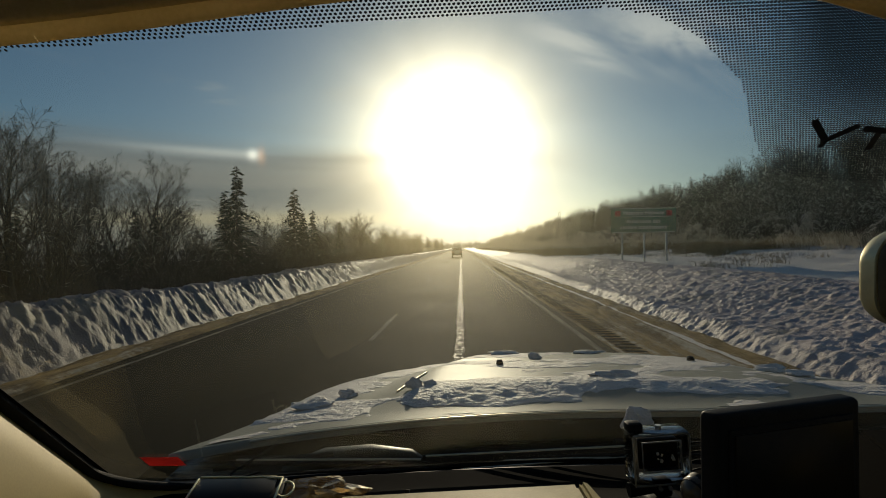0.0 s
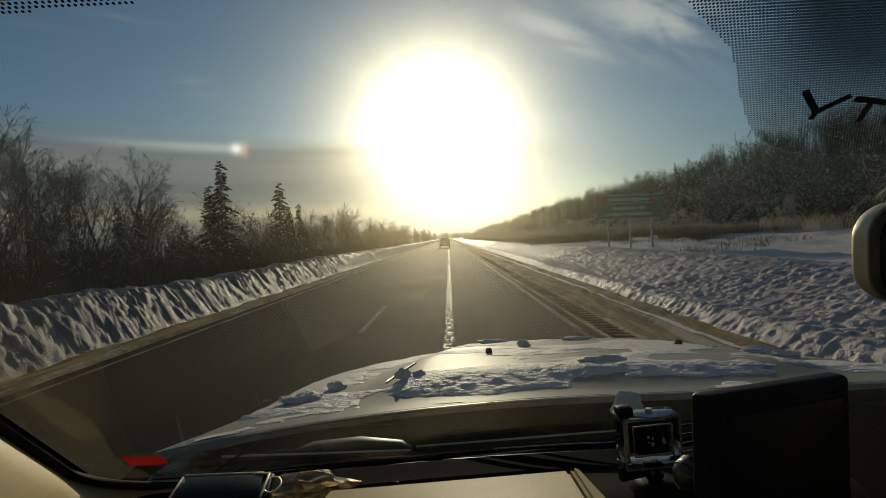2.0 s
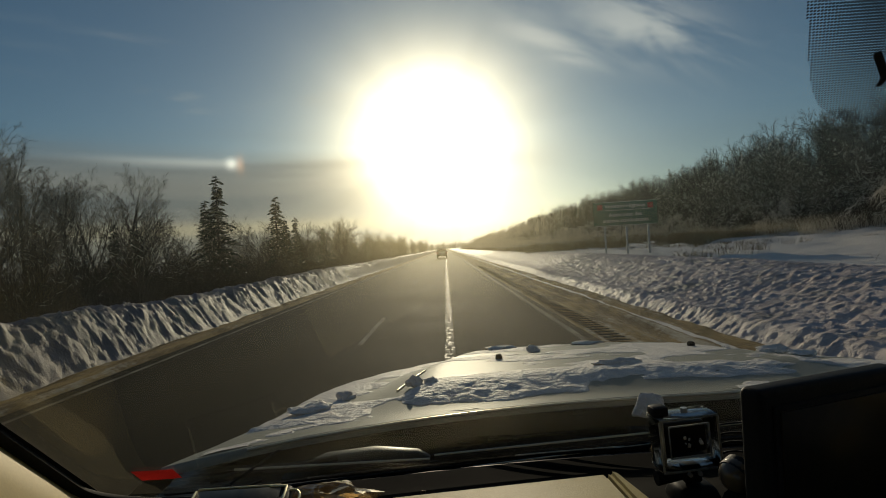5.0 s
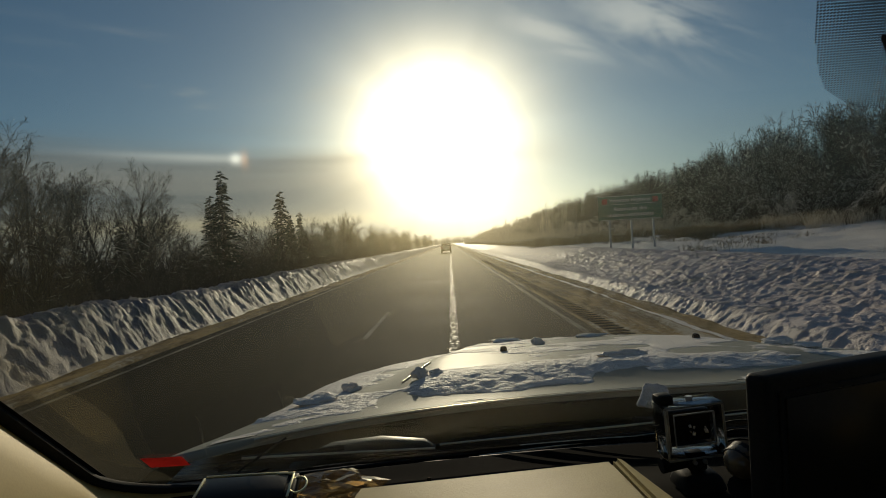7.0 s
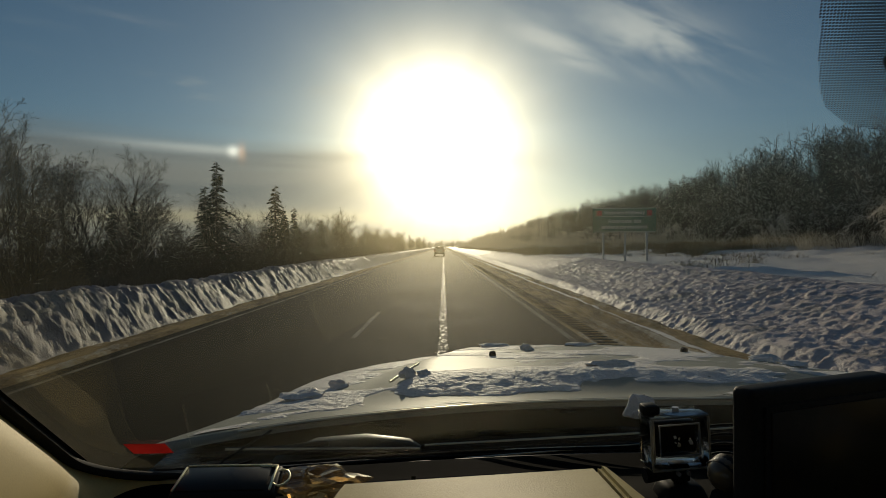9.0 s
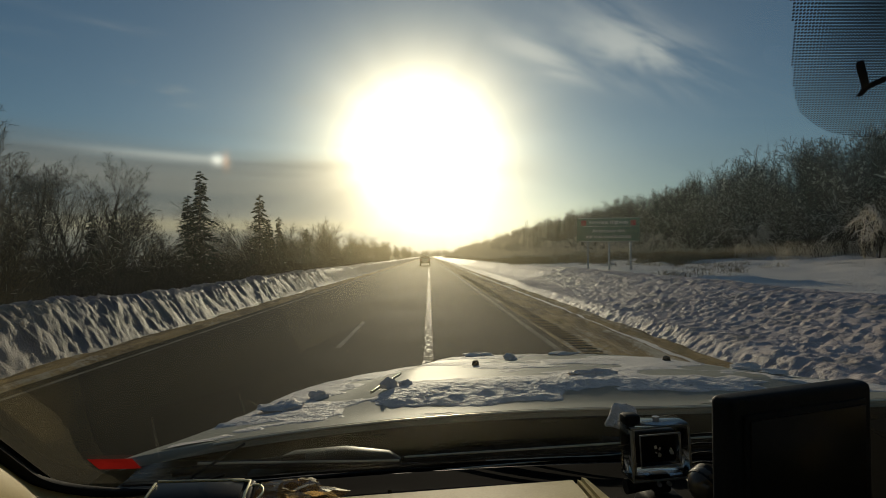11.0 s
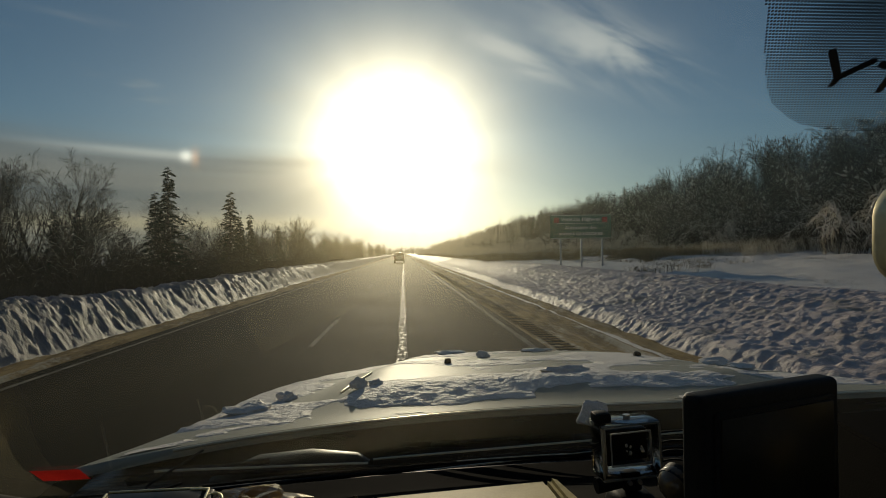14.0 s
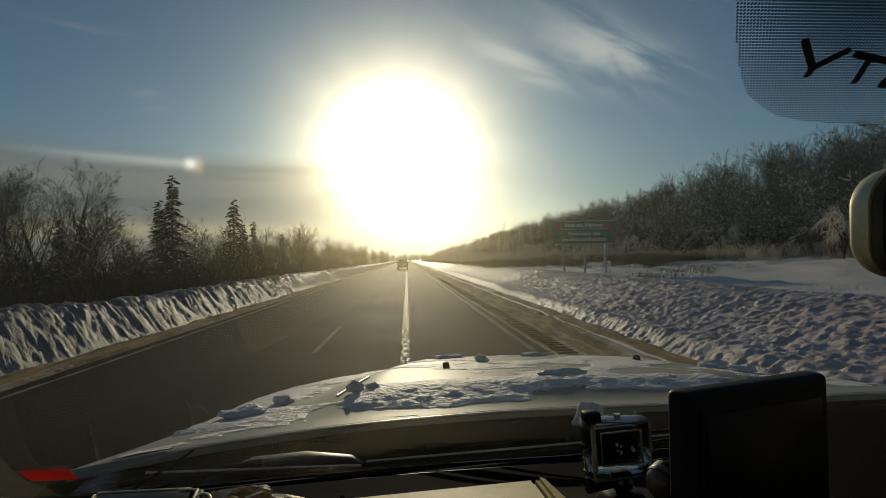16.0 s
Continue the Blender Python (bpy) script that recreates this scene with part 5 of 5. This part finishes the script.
def lofted(rings):
    bm = bmesh.new()
    made = [[bm.verts.new(p) for p in ring] for ring in rings]
    for a, b in zip(made, made[1:]):
        for k in range(len(a)):
            bm.faces.new((a[k], a[(k + 1) % len(a)], b[(k + 1) % len(b)], b[k]))
    bm.faces.new(made[0][::-1])
    bm.faces.new(made[-1])
    bmesh.ops.recalc_face_normals(bm, faces=bm.faces)
    return bm


W, H = 0.115, 0.034
part("housing", lofted([rounded(W - 0.002, H - 0.002, 0.020, 0.0), rounded(W, H, 0.022, 0.0015, 0.004), rounded(W + 0.001, H, 0.022, 0.007, 0.004),
                        rounded(W - 0.001, H - 0.001, 0.022, 0.011, 0.004), rounded(W - 0.004, H - 0.003, 0.020, 0.0135, 0.003), rounded(W - 0.02, H - 0.012, 0.014, 0.0145)]), M["chrome"], mirror, "pale metallic housing")
part("bezel", lofted([rounded(W - 0.001, H - 0.001, 0.021, -0.0005, 0.003), rounded(W - 0.0015, H - 0.0015, 0.020, -0.004, 0.003), rounded(W - 0.005, H - 0.0045, 0.018, -0.006, 0.002)]), M["rim"], mirror, "brown rim")
part("mirror_face", lofted([rounded(W - 0.006, H - 0.0055, 0.017, -0.006, 0.002), rounded(W - 0.007, H - 0.0065, 0.016, -0.0072, 0.002)]), M["screen"], mirror, "dark mirror glass")
part("stalk", tube((W, 0.010, 0.02), (W, 0.015, 0.135), 0.008, 0.012), M["black"], mirror)


# ---------------------------------------------------------------- snow on the bonnet
def hood_snow():
    """A crust of snow with bare paint showing between its patches."""
    n, m = 300, 170
    S, T = np.meshgrid(np.linspace(-0.985, 0.985, n), np.linspace(0.012, 0.95, m))
    P = np.array([[hood_place(float(s), float(t)) for s, t in zip(a, b)] for a, b in zip(S, T)])
    X, Y = P[..., 0], P[..., 1]
    f = fbm(X * 4.6 + 3, Y * 9.0, 5, 91) + 0.16 * (fbm(X * 26, Y * 34, 3, 97) - 0.44)
    ridge = np.exp(-((T - 0.17 - 0.03 * np.sin(S * 7 + 1)) / 0.055) ** 2) * (0.4 + 0.9 * fbm(X * 7, Y * 3, 3, 93))
    f = f + 0.24 * ridge + 0.23 * np.exp(-((S + 0.88) / 0.12) ** 2) + 0.13 * np.exp(-((S - 0.8) / 0.2) ** 2 - ((T - 0.35) / 0.3) ** 2)
    f = f - 0.30 * np.exp(-((S + 0.64) / 0.055) ** 2) * smooth_step(T, 0.02, 0.1) - 0.22 * np.exp(-((T - 0.04) / 0.04) ** 2) * (0.4 + 1.2 * fbm(X * 6, Y, 2, 99))
    f = f + 0.10 * np.exp(-((S + 0.15) / 0.45) ** 2) + 0.10 * np.exp(-((T - 0.86) / 0.12) ** 2 - ((S + 0.1) / 0.45) ** 2)
    thick = np.clip(f - 0.545, 0, None)
    lumps = fbm(X * 30, Y * 36, 4, 95)
    Z = P[..., 2] + np.where(thick > 0, np.minimum(0.0016, 0.03 * thick) + 0.022 * np.clip(thick - 0.09, 0, 0.12) * (0.3 + 1.0 * lumps) + 0.012 * ridge * np.clip(lumps - 0.38, 0, 1) * (thick > 0.05), -0.003)
    idx = np.arange(n * m).reshape(m, n)
    keep = (thick[:-1, :-1] > 0) | (thick[1:, :-1] > 0) | (thick[:-1, 1:] > 0) | (thick[1:, 1:] > 0)
    quads = np.stack([idx[:-1, :-1], idx[:-1, 1:], idx[1:, 1:], idx[1:, :-1]], -1)[keep]
    me = bpy.data.meshes.new("hood_snow")
    me.from_pydata(np.stack([X, Y, Z], -1).reshape(-1, 3).tolist(), [], quads.tolist())
    me.materials.append(M["crust"])
    me.polygons.foreach_set("use_smooth", [True] * len(me.polygons))
    me.update()
    return tagged(new("hood_snow", me), "thin broken crust of snow lying on the bonnet", "snow", kind="stuff")


hood_snow()


def clump(x, y, z, size, seed, label, rough=0.5):
    bm = bmesh.new()
    bmesh.ops.create_icosphere(bm, subdivisions=3, radius=1.0)
    for v in bm.verts:
        k = 0.85 + rough * noise.fractal(v.co * 1.3 + Vector((seed, 0, 0)), 1.0, 2.0, 4)
        v.co = Vector((v.co.x * size[0] * k, v.co.y * size[1] * k, max(v.co.z, -0.4) * size[2] * k))
    ob = part("snow_clump", bm, M["crust"])
    ob.matrix_world = pose(x, y, z)
    return tagged(ob, label, "snow", "snow clumps")


for k, (x, y, size) in enumerate(((-0.088, 1.310, (0.024, 0.018, 0.020)), (-0.052, 1.315, (0.020, 0.016, 0.011)), (0.279, 1.865, (0.024, 0.02, 0.017)),
                                  (0.90, 1.80, (0.016, 0.014, 0.012)), (-0.27, 1.38, (0.028, 0.02, 0.016)), (1.0, 1.60, (0.06, 0.035, 0.016)), (0.9, 1.55, (0.06, 0.03, 0.016)),
                                  (0.42, 1.38, (0.07, 0.024, 0.014)), (0.18, 2.02, (0.06, 0.024, 0.011)), (0.50, 2.03, (0.06, 0.024, 0.011)), (-0.33, 1.26, (0.055, 0.04, 0.018)))):
    clump(x, y, hood_top(x, y) + size[2] * 0.35, size, k * 3.1, "small clump of snow sitting on the bonnet")
for k, (x, y, z, size) in enumerate(((-0.395, 1.00, 1.330, (0.022, 0.012, 0.006)), (-0.375, 1.00, 1.308, (0.016, 0.012, 0.010)), (-0.355, 0.99, 1.312, (0.012, 0.012, 0.012)), (-0.33, 0.98, 1.325, (0.014, 0.01, 0.007)))):
    clump(x, y, z, size, 60 + k, "small clump of snow caught beside the cowl")
clump(0.366, 1.03, 1.385, (0.034, 0.02, 0.034), 40.0, "upright clump of snow in the cowl", 0.22)


# ---------------------------------------------------------------- things on the dashboard and glass
def place_thing(name, at, turn, label, category):
    ob = tagged(empty(name), label, category)
    ob.matrix_world = pose(*at, *turn)
    return ob


def build_action_camera():
    c = place_thing("action_camera", (0.275, 0.655, 1.392), (0, -3, 3), "small action camera in a clear case on a mount", "camera")
    for s in (-1, 1):
        part("case_side", box((0.0025, 0.036, 0.060), (s * 0.034, 0, 0.072), 0.001), M["clear"], c)
        part("case_rail", box((0.071, 0.036, 0.003), (0, 0, 0.072 + s * 0.0305), 0.0012), M["clear"], c)
        part("case_post", box((0.0022, 0.003, 0.058), (s * 0.0345, -0.018, 0.072), 0.0008), M["case"], c, "clear plastic edge coloured pale for its glints")
        part("case_edge", box((0.069, 0.003, 0.0022), (0, -0.018, 0.072 + s * 0.0305), 0.0008), M["case"], c, "clear plastic edge coloured pale for its glints")
        part("back_edge", box((0.066, 0.0025, 0.002), (0, 0.018, 0.072 + s * 0.0300), 0.0008), M["case"], c)
    part("inner_post", box((0.002, 0.010, 0.052), (-0.028, -0.006, 0.072), 0.0008), M["case"], c)
    part("camera_body", box((0.052, 0.018, 0.038), (0.002, 0.008, 0.073), 0.004), M["screen"], c, "dark camera body")
    part("display_frame", join_bm(box((0.049, 0.002, 0.0018), (0.003, -0.010, 0.091), 0.0006), box((0.049, 0.002, 0.0022), (0.003, -0.010, 0.054), 0.0006),
                                  box((0.0015, 0.002, 0.037), (-0.021, -0.010, 0.0725), 0.0006), box((0.0022, 0.002, 0.037), (0.027, -0.010, 0.0725), 0.0006)), M["steel"], c)
    # Bright chips added to stand for reflections glinting in the camera
    shine = np.random.default_rng(4)
    for k in range(9):
        at = (0.004 + shine.uniform(-0.008, 0.016), -0.0035, 0.066 + shine.uniform(-0.006, 0.010))
        part("glint_chip", box((shine.uniform(0.002, 0.005), 0.0015, shine.uniform(0.0015, 0.004)), at, 0.0004, 1, (shine.uniform(-40, 10), shine.uniform(-40, 40), shine.uniform(-30, 30))), M["bright"], c, "bright chip standing for a glint in the lens")
    part("latch", box((0.02, 0.02, 0.012), (-0.026, 0.004, 0.108), 0.004), M["black"], c)
    part("shutter_button", tube((0.004, 0, 0.104), (0.004, 0, 0.109), 0.004), M["steel"], c)
    for dx in (-0.002, 0.010):
        part("screw", tube((dx, -0.010, 0.034), (dx, -0.014, 0.034), 0.0026, sides=10), M["steel"], c)
    part("hinge", box((0.022, 0.018, 0.022), (0.004, 0, 0.032), 0.004), M["black"], c)
    part("thumb_screw", tube((-0.038, 0, 0.03), (-0.008, 0, 0.03), 0.009, 0.006), M["black"], c)
    part("mount_pad", box((0.055, 0.05, 0.02), (0.004, 0, 0.010), 0.006, taper=0.75), M["black"], c)
    return c


def build_navigator():
    n = place_thing("navigation_device", (0.347, 0.501, 1.500), (0, 0, 19), "black portable navigation screen, switched off", "navigator")
    part("shell", box((0.182, 0.024, 0.138), (0, 0.010, 0), 0.0065, 4), M["black"], n)
    part("bezel", box((0.156, 0.004, 0.110), (0, -0.003, 0), 0.0018), M["black"], n)
    part("display", box((0.146, 0.003, 0.098), (0, -0.0055, 0.001), 0.001), M["screen"], n, "dark blank display")
    bm = bmesh.new()
    bmesh.ops.create_uvsphere(bm, u_segments=24, v_segments=14, radius=0.017)
    bmesh.ops.transform(bm, matrix=pose(-0.066, 0.050, -0.026), verts=bm.verts)
    part("ball_joint", bm, M["knob"], n, "worn glossy round ball joint")
    part("joint_collar", tube((-0.070, 0.050, -0.029), (-0.058, 0.051, -0.024), 0.018, 0.018, 24), M["black"], n)
    part("arm", tube((-0.07, 0.05, -0.05), (0.0, 0.10, -0.125), 0.012), M["black"], n)
    return n


def build_phone():
    p = place_thing("pocket_device", (-0.262, 0.652, 1.413), (8, 2, 6), "black pocket device with a silver rim lying on the dash", "device")
    part("body", box((0.118, 0.062, 0.014), (0, 0, 0), 0.004, 3), M["black"], p)
    part("face", box((0.100, 0.050, 0.002), (-0.004, 0, 0.0078), 0.0008), M["screen"], p)
    part("silver_rim", join_bm(box((0.003, 0.05, 0.003), (0.052, 0, 0.0085), 0.001), box((0.022, 0.003, 0.003), (0.042, 0.026, 0.0085), 0.001), box((0.1, 0.0025, 0.003), (-0.006, 0.030, 0.0075), 0.001)), M["chrome"], p, "silver rim")
    loop = [(0.060 + 0.013 * math.cos(q) * 0.8, 0.004 + 0.017 * math.sin(q), 0.006) for q in np.linspace(0, 2 * math.pi, 19)]
    rv, rf = prisms([(a, b, 0.0014, 0.0014) for a, b in zip(loop, loop[1:])], 6)
    link_mesh("ring", rv.tolist(), rf.tolist(), M["chrome"], p, "silver ring handle", True)
    part("left_rail", box((0.003, 0.05, 0.003), (-0.056, 0, 0.0085), 0.001), M["chrome"], p, "silver rail")
    return p


def build_wrapper(at, size, seed):
    bm = bmesh.new()
    bmesh.ops.create_icosphere(bm, subdivisions=3, radius=1.0)
    for v in bm.verts:
        k = 0.85 + 0.42 * noise.fractal(v.co * 1.9 + Vector((seed, 2, 0)), 1.0, 2.0, 3)
        v.co = Vector((v.co.x * size[0] * k, v.co.y * size[1] * k, max(-0.3, v.co.z) * size[2] * k))
    ob = part("crumpled_wrapper", bm, M["wrap"], smooth=False)
    ob.matrix_world = pose(*at)
    return tagged(ob, "crumpled clear plastic wrapper on the dash", "wrapper")


def build_cable(points, thick, label):
    """A thin lead, swept along a smooth line."""
    pts = [Vector(p) for p in points]
    fine = []
    for k in range(len(pts) - 1):
        a, b = pts[max(0, k - 1)], pts[min(len(pts) - 1, k + 2)]
        for j in range(8):
            t = j / 8
            p, q = pts[k], pts[k + 1]
            m0, m1 = (q - a) / 2, (b - p) / 2
            fine.append(p * (2 * t**3 - 3 * t**2 + 1) + m0 * (t**3 - 2 * t**2 + t) + q * (-2 * t**3 + 3 * t**2) + m1 * (t**3 - t**2))
    fine.append(pts[-1])
    vs, fs = [], []
    for k, p in enumerate(fine):
        d = (fine[min(k + 1, len(fine) - 1)] - fine[max(k - 1, 0)]).normalized()
        a = d.cross(Vector((0, 0, 1))).normalized()
        b = d.cross(a)
        vs += [tuple(p + (a * math.cos(q) + b * math.sin(q)) * thick) for q in (0, 1.047, 2.094, 3.142, 4.189, 5.236)]
        if k:
            fs += [(6 * k - 6 + j, 6 * k - 6 + (j + 1) % 6, 6 * k + (j + 1) % 6, 6 * k + j) for j in range(6)]
    me = bpy.data.meshes.new("cable")
    me.from_pydata(vs, [], fs)
    me.materials.append(M["black"])
    me.polygons.foreach_set("use_smooth", [True] * len(me.polygons))
    return tagged(new("cable", me), label, "cable")


for k in range(4):
    build_cable(((0.312, 0.66, 1.476 - 0.012 * k), (0.328, 0.645, 1.483 - 0.011 * k), (0.350, 0.61, 1.494 - 0.014 * k), (0.385, 0.56, 1.497 - 0.016 * k)), 0.0012, "thin grey lead from the camera case to the screen")
build_cable(((-0.232, 0.72, 1.455), (-0.262, 0.71, 1.438), (-0.288, 0.70, 1.423), (-0.284, 0.695, 1.419), (-0.268, 0.695, 1.420), (-0.250, 0.70, 1.424)), 0.0016, "stiff grey wire bent into a hook on the dash")
build_action_camera()
build_navigator()
build_phone()
build_wrapper((-0.165, 0.690, 1.398), (0.062, 0.045, 0.022), 3.0)

vs, fs = grid(6, 4, lambda a, b: screen(-0.932 + 0.044 * a, 0.098 + 0.048 * b) + Vector((0, -0.0015, -0.0015)))
tagged(link_mesh("sticker", vs, fs, M["red"]), "red rectangular sticker on the windscreen", "sticker")
